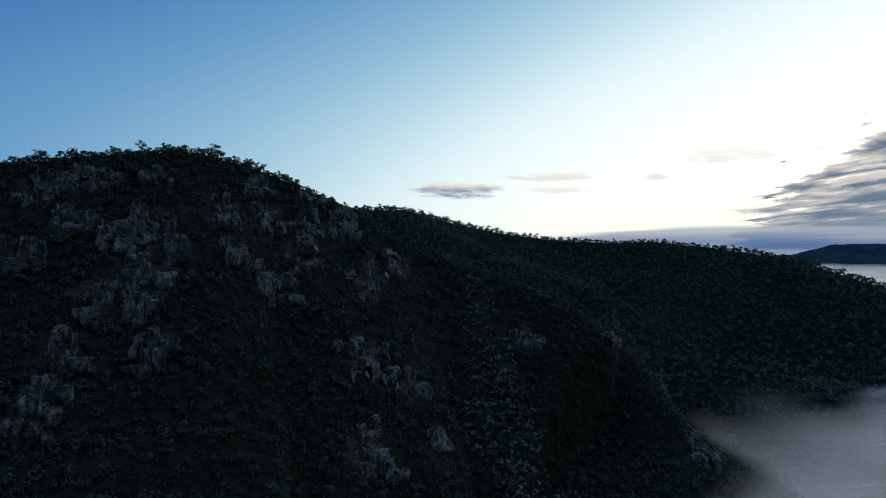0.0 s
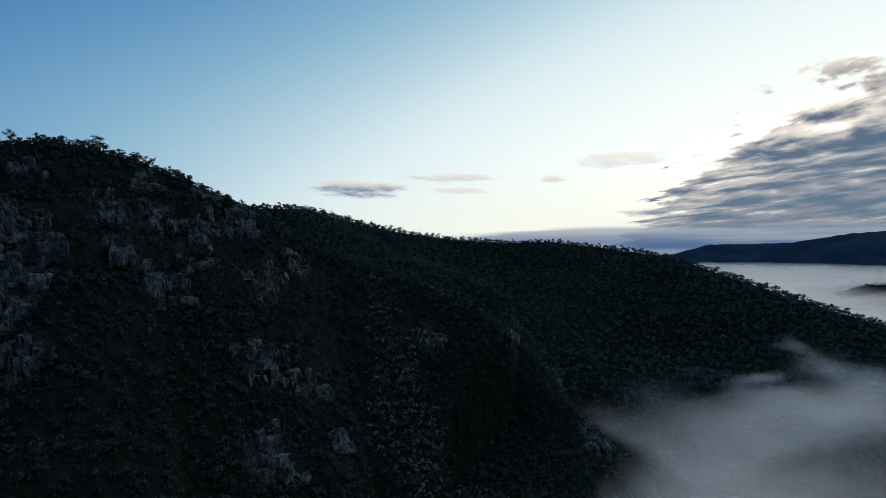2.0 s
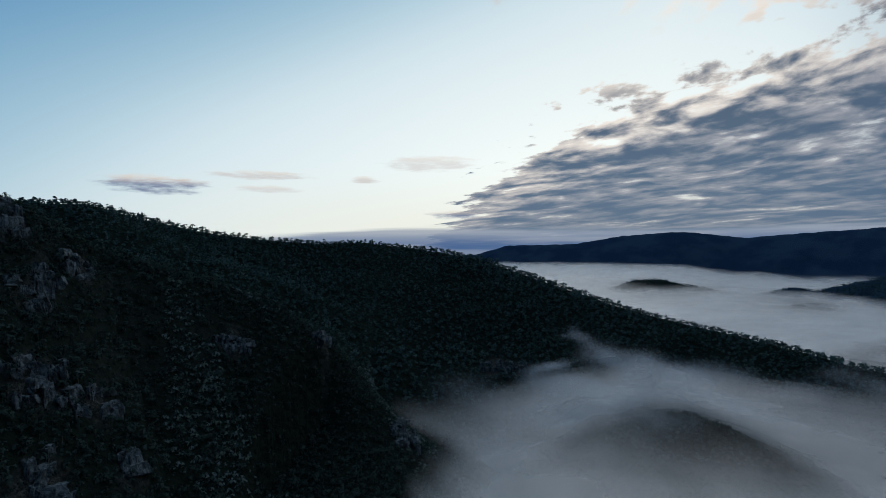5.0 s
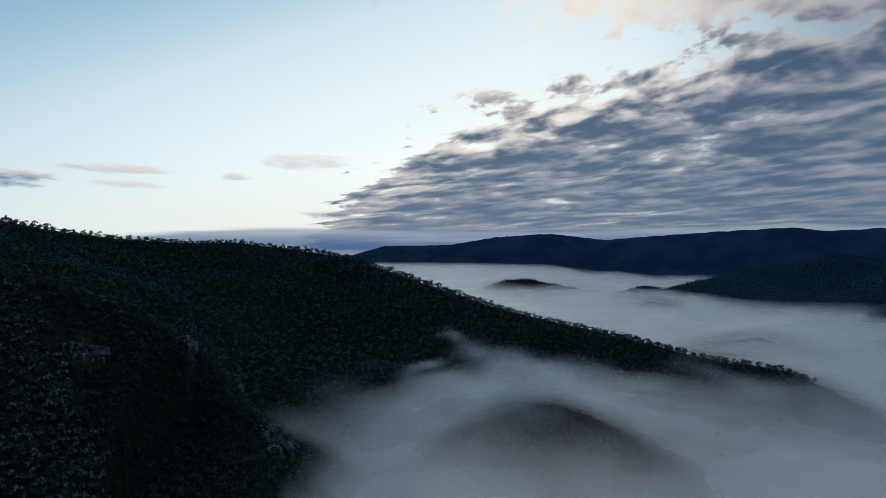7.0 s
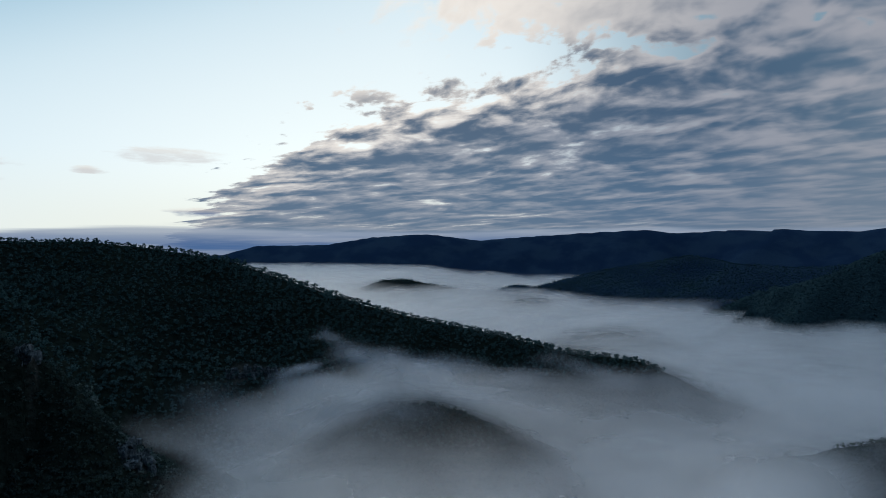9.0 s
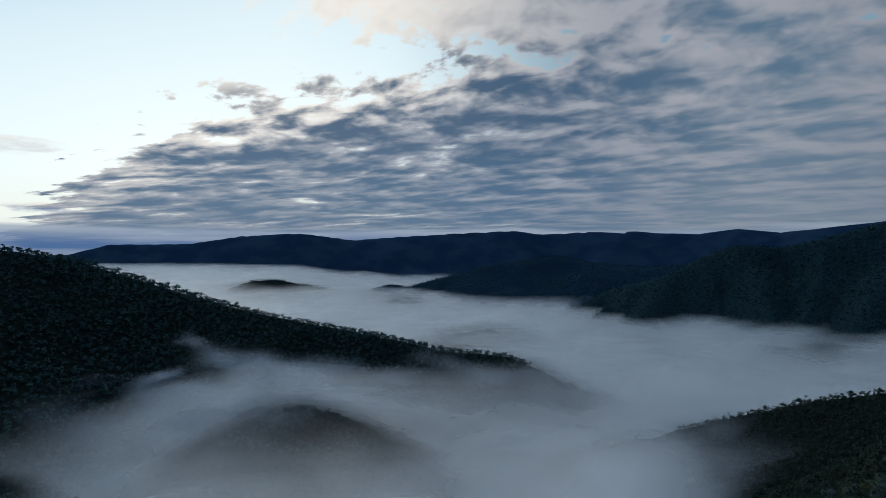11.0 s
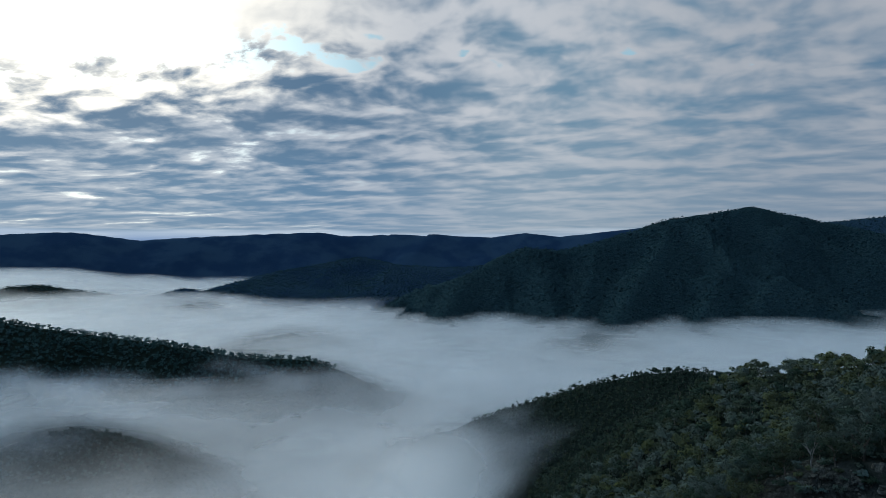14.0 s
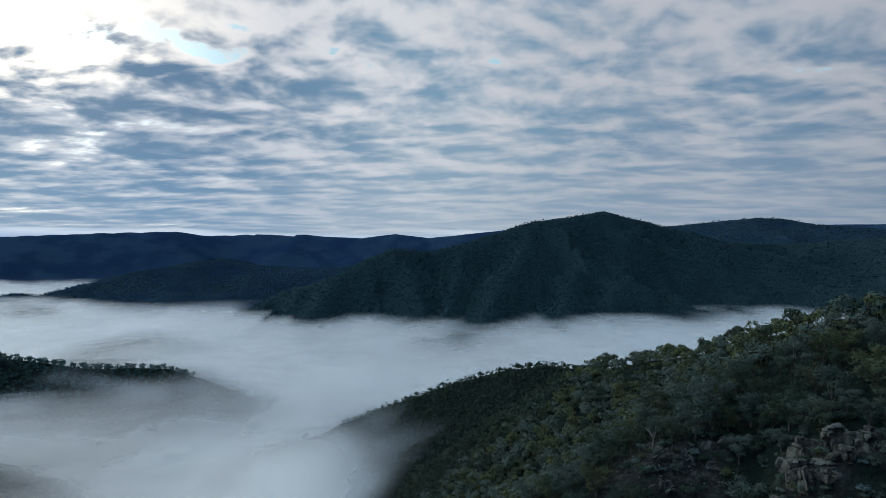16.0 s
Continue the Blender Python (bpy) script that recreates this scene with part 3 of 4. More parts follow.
FOG_GAPS = [  # where the fog is thin over the face of the sunken spur: x, y, half length, half width, bearing, how thin
    ((422, 345, 130)[:2], 120, 75, 120, 0.50),
    ((464, 78, 135)[:2], 70, 130, 160, -0.9),   # and thick against the knoll
]
# Wisps drawn out of the fog: points along each one, half width, amount
WISPS = [
    ([(468, 599, 208), (480, 576, 192), (490, 541, 172)], 11, 0.4),
    ([(485, 566, 183), (508, 531, 168), (541, 482, 152), (569, 425, 130)], 30, 0.75),
    ([(379, 577, 151), (436, 548, 155), (484, 506, 149)], 24, 0.45),
    ([(347, 471, 146), (407, 441, 161), (426, 394, 149)], 20, 0.3),
    ([(386, 572, 170), (423, 558, 180)], 10, 0.3),
    ([(278, 535, 173), (288, 485, 157), (277, 445, 137)], 30, 0.07),
    ([(566, 551, 166), (629, 478, 152), (682, 419, 138), (750, 331, 134)], 26, 0.22),
    ([(682, 419, 172), (734, 343, 144), (780, 283, 142)], 20, 0.18),
    ([(556, 68, 147), (499, 34, 154), (440, 18, 143)], 28, 0.2),
]


def fog_top(x, y):
    r = np.hypot(x, y)
    z = EYE - np.interp(r, [0, 1400, 1900, 2500, 3500, 4000, 4600, 7000], [153, 151, 141, 122, 76, 50, 30, 20])
    z = z + 6 * fbm(x, y, 220, 3, 140) + 2.5 * fbm(x, y, 110, 1, 145) + 20 * fbm(x, y, 650, 3, 150) * smooth(r, 1800, 3000)
    z = z - 60 * smooth(np.degrees(np.arctan2(x, y)), 43, 54) * smooth(r, 2500, 3100)     # the southern arm of the valley lies clear
    for (hx, hy), up, a, b, bearing in FOG_HUMPS:
        s, c = math.sin(radians(bearing)), math.cos(radians(bearing))
        u, v = ((x - hx) * s + (y - hy) * c) / a, ((x - hx) * c - (y - hy) * s) / b
        z = z + up * np.exp(-(u * u + v * v))
    return z


def make_fog():
    fog = tagged(new("fog_bank"), "pale grey fog lying like a lake in the valley", "fog", kind="structure")
    n = 120
    ax = GRID_A * np.sinh(np.arange(-n, n + 1) * (GRID_STEP * GRID_N / n))
    x, y = np.meshgrid(ax[ax > -420], ax[ax > -1300], indexing="ij")
    topz = fog_top(x, y)
    far = np.hypot(x, y)
    bare = sample(GH, x, y)
    quads = grid_faces(*x.shape)
    thin = np.interp(far, [350, 800, 1500], [0.46, 0.60, 1.0])   # the head of the valley holds thinner fog
    for (hx, hy), long, wide, bearing, much in FOG_GAPS:
        si, co = math.sin(radians(bearing)), math.cos(radians(bearing))
        u, v = ((x - hx) * si + (y - hy) * co) / long, ((x - hx) * co - (y - hy) * si) / wide
        thin = thin * (1 - much * np.exp(-(u * u + v * v)))
    layers = [(0, 0.16), (5, 0.22), (10, 0.28), (16, 0.36), (24, 0.48), (35, 0.7), (52, 1.0)]
    for k, (down, alpha) in enumerate(layers):
        z = topz - down + 1.5 * fbm(x, y, 120, 2, 160 + 5 * k) * (1 + down * 0.05)
        depth = z - bare
        d = alpha * thin * smooth(depth, 7 + 0.002 * far, 26 + 0.005 * far)
        dens = np.clip(d, 0, 1).ravel()
        keep = quads[dens[quads].max(1) > 0.004]
        used, inverse = np.unique(keep, return_inverse=True)
        verts = np.stack([x, y, z], -1).reshape(-1, 3)[used]
        ob = new("fog_layer", quick_mesh("fog_layer", verts, inverse.reshape(-1, 4), [FOG], [("fog_amount", dens[used])], smooth_shade=True))
        ob.parent = fog


make_fog()


def make_wisp(points, half, amount, seed):
    """A drawn-out streak of thin fog: soft tufts strewn along a line, each thick in its middle and clear at its rim."""
    wisp = tagged(new("fog_wisp"), "thin torn wisp of grey fog drifting along the slope", "fog", group="fog wisps", kind="stuff")
    g = np.random.default_rng(seed)
    pts = np.array(points, float)
    legs = np.linalg.norm(np.diff(pts, axis=0), axis=1)
    n = int(legs.sum() / half * 9) + 10
    verts, faces, amounts = [], [], []
    rings, sides = 4, 12
    for k in range(n):
        where = g.uniform(0, legs.sum())
        leg = int(np.searchsorted(np.cumsum(legs), where))
        leg = min(leg, len(legs) - 1)
        f = (where - np.concatenate([[0], np.cumsum(legs)])[leg]) / legs[leg]
        c = pts[leg] + f * (pts[leg + 1] - pts[leg]) + g.normal(size=3) * np.array([0.4, 0.4, 0.16]) * half
        c[2] = max(c[2], float(sample(GH, c[:1], c[1:2])[0]) + 3)
        face = np.array([-c[0], -c[1], 0.0])
        face = face / np.linalg.norm(face) + 0.35 * g.normal(size=3)
        face /= np.linalg.norm(face)
        across = np.cross(face, [0, 0, 1.0])
        across /= np.linalg.norm(across)
        up = np.cross(across, face)
        wide, tall = half * g.uniform(0.9, 1.9), half * g.uniform(0.4, 0.8)
        peak = 0.55 * amount * g.uniform(0.35, 1.0)
        o = len(verts)
        verts.append(c)
        amounts.append(peak)
        for r in range(1, rings + 1):
            for q in range(sides):
                a = 2 * math.pi * q / sides
                t = r / rings
                verts.append(c + across * wide * t * math.cos(a) + up * tall * t * math.sin(a) + face * 0.5 * g.normal() * t)
                amounts.append(peak * (1 - t * t) ** 2)
        for q in range(sides):
            faces.append((o, o + 1 + q, o + 1 + (q + 1) % sides))
        for r in range(rings - 1):
            for q in range(sides):
                i, j = o + 1 + r * sides + q, o + 1 + r * sides + (q + 1) % sides
                faces.append((i, i + sides, j + sides))
                faces.append((i, j + sides, j))
    ob = new("fog_layer", quick_mesh("fog_layer", np.array(verts), np.array(faces), [FOG], [("fog_amount", np.array(amounts))], smooth_shade=True))
    ob.parent = wisp


for k, (points, half, amount) in enumerate(WISPS):
    make_wisp(points, half, amount, 300 + 11 * k)


# ------------------------------------------------------------------ trees
def tri_cloud(points, normals, size, gen, slim=0.75):
    """One loose triangle of leaves at each point, roughly across its normal; with it the soft normals of the clump that it belongs to."""
    n = len(points)
    rand = gen.normal(size=(n, 3))
    nn = normals + np.array([0, 0, 0.35]) + 0.34 * rand
    nn /= np.linalg.norm(nn, axis=1, keepdims=True) + 1e-9
    a = np.cross(nn, gen.normal(size=(n, 3)))
    a /= np.linalg.norm(a, axis=1, keepdims=True) + 1e-9
    b = np.cross(nn, a)
    s = size * gen.uniform(0.65, 1.3, (n, 1))
    v = np.stack([points + a * s, points - 0.5 * a * s + 0.87 * slim * b * s, points - 0.5 * a * s - 0.87 * slim * b * s], 1)
    soft = normals + np.array([0, 0, 0.25]) + 0.22 * rand
    soft /= np.linalg.norm(soft, axis=1, keepdims=True)
    return v.reshape(-1, 3), np.repeat(soft, 3, axis=0)


def crown_template(gen, clumps, per_clump, leaf, tall, wide, trunk=True, foot=0.26, peak=0.16):
    """Vertices and triangles of a small tree of height 1 unit = tall metres; crown of uneven clumps on a thin stem."""
    pts, nrm = [], []
    for k in range(clumps):
        ang = gen.uniform(0, 2 * np.pi)
        out = wide * 0.62 * np.sqrt(gen.uniform(0, 1)) if clumps > 1 else 0.0
        cz = tall * (gen.uniform(foot, 0.80) - peak * out / wide)
        c = np.array([out * np.cos(ang), out * np.sin(ang), cz])
        rad = wide * (gen.uniform(0.38, 0.6) if clumps > 1 else 0.9)
        d = gen.normal(size=(per_clump, 3))
        d[:, 2] = np.abs(d[:, 2]) * 1.0 - 0.25
        d /= np.linalg.norm(d, axis=1, keepdims=True)
        r = rad * gen.uniform(0.72, 1.05, (per_clump, 1))
        pts.append(c + d * r * np.array([1, 1, 0.72]))
        nrm.append(d)
    v, soft = tri_cloud(np.concatenate(pts), np.concatenate(nrm), leaf, gen)
    f = np.arange(len(v)).reshape(-1, 3)
    mats = np.zeros(len(f), int)
    if trunk:
        w = 0.022 * tall
        base = np.array([[w, 0, -0.1 * tall], [-w / 2, w * 0.87, -0.1 * tall], [-w / 2, -w * 0.87, -0.1 * tall], [0, 0, 0.75 * tall]])
        v = np.concatenate([v, base])
        soft = np.concatenate([soft, np.array([[1, 0, 0], [-0.5, 0.87, 0], [-0.5, -0.87, 0], [0, 0, 1.0]])])
        o = len(v) - 4
        tf = np.array([[o, o + 1, o + 3], [o + 1, o + 2, o + 3], [o + 2, o, o + 3]])
        f = np.concatenate([f, tf])
        mats = np.concatenate([mats, np.ones(3, int)])
    return v, f, mats, soft


def scatter(lo, hi, bear_lo, bear_hi, spacing, gen, rock_limit=0.45, thin=None, over=0.16, sunk=14.0):
    """Places for plants: a shaken grid over a ring of the plan, on ground above the fog and on the slopes that face the valley."""
    n = int(hi / spacing) + 1
    i, j = np.meshgrid(np.arange(-n, n + 1), np.arange(-n, n + 1), indexing="ij")
    x = (i + gen.uniform(-0.48, 0.48, i.shape)) * spacing
    y = (j + gen.uniform(-0.48, 0.48, i.shape)) * spacing
    x, y = x.ravel(), y.ravel()
    r, bear = np.hypot(x, y), np.degrees(np.arctan2(x, y))
    keep = (r > lo) & (r < hi) & (bear > bear_lo) & (bear < bear_hi)
    x, y, r = x[keep], y[keep], r[keep]
    h = sample(GH, x, y)
    step = 6.0 + r * 0.01
    ahead = sample(GH, x * (1 + step / r), y * (1 + step / r))
    rise = (ahead - h) / step
    rock = sample(GROCK, x, y)
    keep = (rise > (h - EYE) / r - over) & (h > fog_top(x, y) - np.where(np.degrees(np.arctan2(x, y)) < 32, sunk, np.minimum(sunk, 32.0))) & (rock < rock_limit + 0.5 * gen.uniform(-0.5, 1.0, len(x)))
    if thin is not None:
        keep &= gen.uniform(0, 1, len(x)) < thin(x, y)
    return x[keep], y[keep], h[keep]


def forest(name, label, places, templates, gen, low=0.7, high=1.3, grove=120.0, leaf=LEAF, slope=0.45):
    """ONE object for a stretch of forest too dense to count."""
    x, y, h = places
    kinds = gen.integers(0, len(templates), len(x))
    vs, fs, ms, ts, ns, base = [], [], [], [], [], 0
    e = 8.0
    lie = np.stack([sample(GH, x - e, y) - sample(GH, x + e, y), sample(GH, x, y - e) - sample(GH, x, y + e), np.full(len(x), 2 * e)], -1)
    lie /= np.linalg.norm(lie, axis=1, keepdims=True)
    swell = 1.0 + 0.25 * fbm(x, y, grove, 2, 5)
    groves = 0.5 + 0.5 * fbm(x, y, grove * 0.6, 2, 9)
    for k, (tv, tf, tm, tn) in enumerate(templates):
        sel = np.nonzero(kinds == k)[0]
        if not len(sel):
            continue
        a = gen.uniform(0, 2 * np.pi, len(sel))
        s = gen.uniform(low, high, len(sel)) * swell[sel]
        tallness = s * gen.uniform(0.85, 1.25, len(sel))
        c, sn = np.cos(a) * s, np.sin(a) * s
        px = tv[None, :, 0] * c[:, None] - tv[None, :, 1] * sn[:, None] + x[sel, None]
        py = tv[None, :, 0] * sn[:, None] + tv[None, :, 1] * c[:, None] + y[sel, None]
        pz = tv[None, :, 2] * tallness[:, None] + h[sel, None]
        vs.append(np.stack([px, py, pz], -1).reshape(-1, 3))
        ca, sa = np.cos(a)[:, None], np.sin(a)[:, None]
        nn = np.stack([tn[None, :, 0] * ca - tn[None, :, 1] * sa, tn[None, :, 0] * sa + tn[None, :, 1] * ca, np.broadcast_to(tn[None, :, 2], px.shape)], -1) + slope * lie[sel][:, None, :]
        ns.append((nn / (np.linalg.norm(nn, axis=-1, keepdims=True) + 1e-6)).reshape(-1, 3))
        fs.append((tf[None] + (np.arange(len(sel)) * len(tv))[:, None, None] + base).reshape(-1, 3))
        ms.append(np.tile(tm, len(sel)))
        tint = np.clip(0.55 * gen.uniform(0, 1, len(sel)) + 0.45 * groves[sel], 0, 0.999)
        ts.append(np.repeat(tint, len(tv)))
        base += len(sel) * len(tv)
    me = quick_mesh(name, np.concatenate(vs), np.concatenate(fs), [leaf, BARK], [("tint", np.concatenate(ts))], np.concatenate(ms), normals=np.concatenate(ns))
    return tagged(new(name, me), label, "forest", kind="stuff")


gen = np.random.default_rng(11)
MID = [crown_template(gen, gen.integers(4, 7), 19, 0.72, 6.0, 3.2, True, 0.14) for _ in range(9)]
SMALL = [crown_template(gen, gen.integers(3, 6), 8, 1.3, 6.6, 3.8, False) for _ in range(10)]
FAR = [crown_template(gen, gen.integers(1, 3), 7, 1.9, 5.5, 3.6, False) for _ in range(6)]
SHRUB = [crown_template(gen, 1, 11, 0.55, 1.6, 1.1, False) for _ in range(6)]
NEARISH = [crown_template(gen, gen.integers(6, 10), 32, 0.5, 7.0, 3.3) for _ in range(9)]
KNOLL = [crown_template(gen, gen.integers(3, 5), 11, 0.70, 5.2, 1.9, True, 0.06, 0.5) for _ in range(8)]
NEAR_SPOT, NEAR_REACH = (136.0, -58.0), 58.0


def off_spot(x, y):
    return (np.hypot(x - NEAR_SPOT[0], y - NEAR_SPOT[1]) > NEAR_REACH) * 1.0


forest("hillside_forest", "mixed grey-green eucalypt forest on a near hillside", scatter(70, 340, 78, 134, 4.8, gen, thin=off_spot), NEARISH, gen, 0.75, 1.3)
forest("cliff_forest", "dark eucalypt trees clinging to a rocky hill", scatter(230, 640, -44, 78, 5.3, gen, 0.6, over=3.0, sunk=45.0), MID, gen, 0.45, 1.2, leaf=SHADED_LEAF)
forest("knoll_forest", "dense dark green forest on a rounded knoll", scatter(340, 680, 78, 134, 3.9, gen, over=0.2), KNOLL, gen, 0.6, 1.2, leaf=KNOLL_LEAF)
forest("scrub", "low pale shrubs among the rocks", scatter(230, 560, -44, 40, 3.1, gen, 0.55, over=0.5), SHRUB, gen, 0.7, 2.1, 60, SHADED_LEAF)
forest("pale_scrub", "pale grey-green shrubs in loose patches on the slope", scatter(230, 640, 2, 46, 3.3, gen, 0.7, over=0.5, thin=lambda x, y: smooth(fbm(x, y, 70, 3, 44), -0.02, 0.25)), SHRUB, gen, 1.3, 2.4, 60, GREY_LEAF)
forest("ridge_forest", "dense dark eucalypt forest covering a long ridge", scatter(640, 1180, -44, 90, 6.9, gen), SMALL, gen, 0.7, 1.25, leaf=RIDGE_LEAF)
forest("mountain_forest", "dark blue-green forest covering distant mountain slopes", scatter(1180, 2550, 20, 134, 8.9, gen), FAR, gen, 0.7, 1.25, 300, HAZE_LEAF, 1.0)
forest("distant_forest", "blue-grey forest on far foothills", scatter(2550, 3400, 20, 134, 15.0, gen), FAR, gen, 0.9, 1.5, 400, HAZE_LEAF)


# ------------------------------------------------------------------ rocks
def rock_mesh(k, stone, cuts):
    """A weathered crag about 1 m each way: upright joints part it into columns and ledges that stand out unevenly."""
    bm = bmesh.new()
    bmesh.ops.create_cube(bm, size=1.0)
    bmesh.ops.subdivide_edges(bm, edges=bm.edges[:], cuts=cuts, use_grid_fill=True)
    shift = Vector((k * 7.3, k * 3.1, k * 1.7))
    for v in bm.verts:
        p = v.co.copy()
        p = p.lerp(p.normalized() * 0.62, 0.34)
        q = Vector((p.x * 1.9, p.y * 1.9, p.z * 1.25)) + shift + 0.16 * noise.noise_vector(p * 2.0 + shift)
        gaps, cells = noise.voronoi(q)
        lump = noise.cell(cells[0] * 5.0) - 0.5
        joint = min(gaps[1] - gaps[0], 0.16) / 0.16 - 1.0
        out = Vector((p.x, p.y, 0.35 * p.z)).normalized()
        p += out * (0.24 * lump + 0.06 * joint) + 0.03 * noise.noise_vector(p * 6.0 + shift)
        p.x *= 1.0 - 0.22 * (p.z + 0.5)
        p.y *= 1.0 - 0.30 * (p.z + 0.5)
        v.co = p
    me = bpy.data.meshes.new("rock_block")
    bm.to_mesh(me)
    bm.free()
    me.materials.append(stone)
    return me


ROCK_MESHES = [rock_mesh(k, ROCK, 5) for k in range(14)]
BROWN_MESHES = [rock_mesh(20 + k, BROWN_ROCK, 12) for k in range(8)]


def outcrop(x, y, label, blocks, meshes, sink=0.10):
    """Blocks of rock standing out of a slope."""
    e = 3.0
    gx = float(sample(GH, np.array([x + e]), np.array([y]))[0] - sample(GH, np.array([x - e]), np.array([y]))[0])
    gy = float(sample(GH, np.array([x]), np.array([y + e]))[0] - sample(GH, np.array([x]), np.array([y - e]))[0])
    up = Vector((gx, gy)).normalized() if abs(gx) + abs(gy) > 1e-6 else Vector((0, 1))
    turn = math.degrees(math.atan2(up.x, up.y))
    z0 = float(sample(GH, np.array([x]), np.array([y]))[0])
    thing = tagged(new("rock_outcrop"), label, "rock", group="rock outcrops")
    thing.matrix_basis = pose(x, y, z0)
    for a, b, w, d, h in blocks:
        bx, by = x + up.y * a + up.x * b, y - up.x * a + up.y * b
        z = float(sample(GH, np.array([bx]), np.array([by]))[0])
        ob = new("rock_block", meshes[int(gen.integers(0, len(meshes)))])
        ob.parent = thing
        ob.matrix_basis = pose(bx - x, by - y, z - z0 + sink * h, gen.uniform(-9, 9), gen.uniform(-9, 9), -turn + gen.uniform(-28, 28)) @ Matrix.Diagonal((w, d, h, 1))


def loose_blocks(wide, long, small, big, count, low, high):
    for _ in range(count):
        yield gen.normal() * 0.36 * wide, gen.normal() * 0.20 * long, gen.uniform(small, big), gen.uniform(small, big), gen.uniform(small, big) * gen.uniform(low, high)


def stacked_blocks(wide, long):
    """Buttresses of jointed rock, one tier above another up the slope, ragged at the ends."""
    rows = max(2, int(long / 5.0))
    for row in range(rows):
        b = (row - 0.5 * (rows - 1)) * 5.0
        half = 0.55 * wide * math.sqrt(max(0.15, 1 - (b / (0.62 * long)) ** 2)) * gen.uniform(0.6, 1.1)
        a = -half + gen.uniform(-2, 2)
        while a < half:
            w = 2.6 + 7.0 * gen.uniform() ** 1.6
            if gen.uniform() < 0.8:
                yield a + 0.5 * w, b + gen.normal() * 1.8, w * 1.8, gen.uniform(6.0, 10.0), 5.5 + 9.5 * gen.uniform() ** 1.5
            a += 0.85 * w


for ox, oy, oz, wide, long in OUTCROPS:
    outcrop(ox, oy, "weathered grey cliff rock jutting from the forested slope", list(stacked_blocks(wide, long)), ROCK_MESHES, -0.04)
for ox, oy, oz, wide, long in NEAR_ROCKS:
    big, count = (7.0, 2) if oy < -68 else (3.4, 4)
    outcrop(ox, oy, "pale lichen-stained boulders among trees on the hillside", list(loose_blocks(wide, long, 0.5 * big, big, count, 0.65, 1.0)), BROWN_MESHES)


def strew_stones():
    """Loose rubble on the bare patches below the bluffs."""
    base = bmesh.new()
    bmesh.ops.create_icosphere(base, subdivisions=1, radius=0.5)
    base.verts.ensure_lookup_table()
    tv = np.array([v.co[:] for v in base.verts])
    tf = np.array([[v.index for v in f.verts] for f in base.faces])
    base.free()
    vs, fs = [], []
    n = 0
    for ox, oy, oz, wide, long in SCREE[:5]:
        for _ in range(230):
            x, y = ox + gen.normal() * wide * 0.6, oy + gen.normal() * wide * 0.6
            if float(sample(GROCK, np.array([x]), np.array([y]))[0]) < 0.3:
                continue
            s = 0.18 + 0.75 * gen.uniform(0, 1) ** 3
            v = tv * gen.uniform(0.55, 1.25, tv.shape) * s * np.array([1.2, 1.0, 0.75])
            vs.append(v + np.array([x, y, ground_at(x, y) + 0.12 * s]))
            fs.append(tf + n)
            n += len(tv)
    me = quick_mesh("scree", np.concatenate(vs), np.concatenate(fs), [BROWN_ROCK])
    tagged(new("scree", me), "brown and grey broken stones below a bluff", "rubble", kind="stuff")


def ground_at(x, y):
    return float(sample(GH, np.array([float(x)]), np.array([float(y)]))[0])


strew_stones()


# ------------------------------------------------------------------ single trees on the near slope
def tube(bm, path, r0, r1, sides=6):
    """A tapered limb along a path of points."""
    rings = []
    for k, p in enumerate(path):
        r = r0 + (r1 - r0) * k / (len(path) - 1)
        q = path[min(k + 1, len(path) - 1)] - path[max(k - 1, 0)]
        side = q.cross(Vector((0.3, 0.9, 0.1))).normalized()
        other = q.cross(side).normalized()
        rings.append([bm.verts.new(p + r * (side * math.cos(2 * math.pi * s / sides) + other * math.sin(2 * math.pi * s / sides))) for s in range(sides)])
    for a, b in zip(rings[:-1], rings[1:]):
        for s in range(sides):
            bm.faces.new((a[s], a[(s + 1) % sides], b[(s + 1) % sides], b[s]))


def part(name, me, parent, label=""):
    ob = new(name, me)
    ob.parent = parent
    return tagged(ob, label)


def limb_paths(rnd, tall, spread, count):
    """A bent trunk and the limbs that leave it."""
    trunk = [Vector((0, 0, -0.4))]
    for k in range(1, 6):
        trunk.append(Vector((rnd.uniform(-0.1, 0.1) * k, rnd.uniform(-0.1, 0.1) * k, tall * 0.62 * k / 5)))
    limbs = []
    for k in range(count):
        a = 2 * math.pi * (k + rnd.uniform(-0.3, 0.3)) / count
        start = trunk[rnd.choice((1, 2, 3, 4))]
        out = spread * rnd.uniform(0.55, 1.0)
        rise = tall * rnd.uniform(0.5, 0.98) - start.z
        limbs.append([start + Vector((math.cos(a) * out * f, math.sin(a) * out * f, rise * f ** 0.8 + rnd.uniform(-0.15, 0.15))) for f in (0, 0.35, 0.7, 1.0)])
    return trunk, limbs


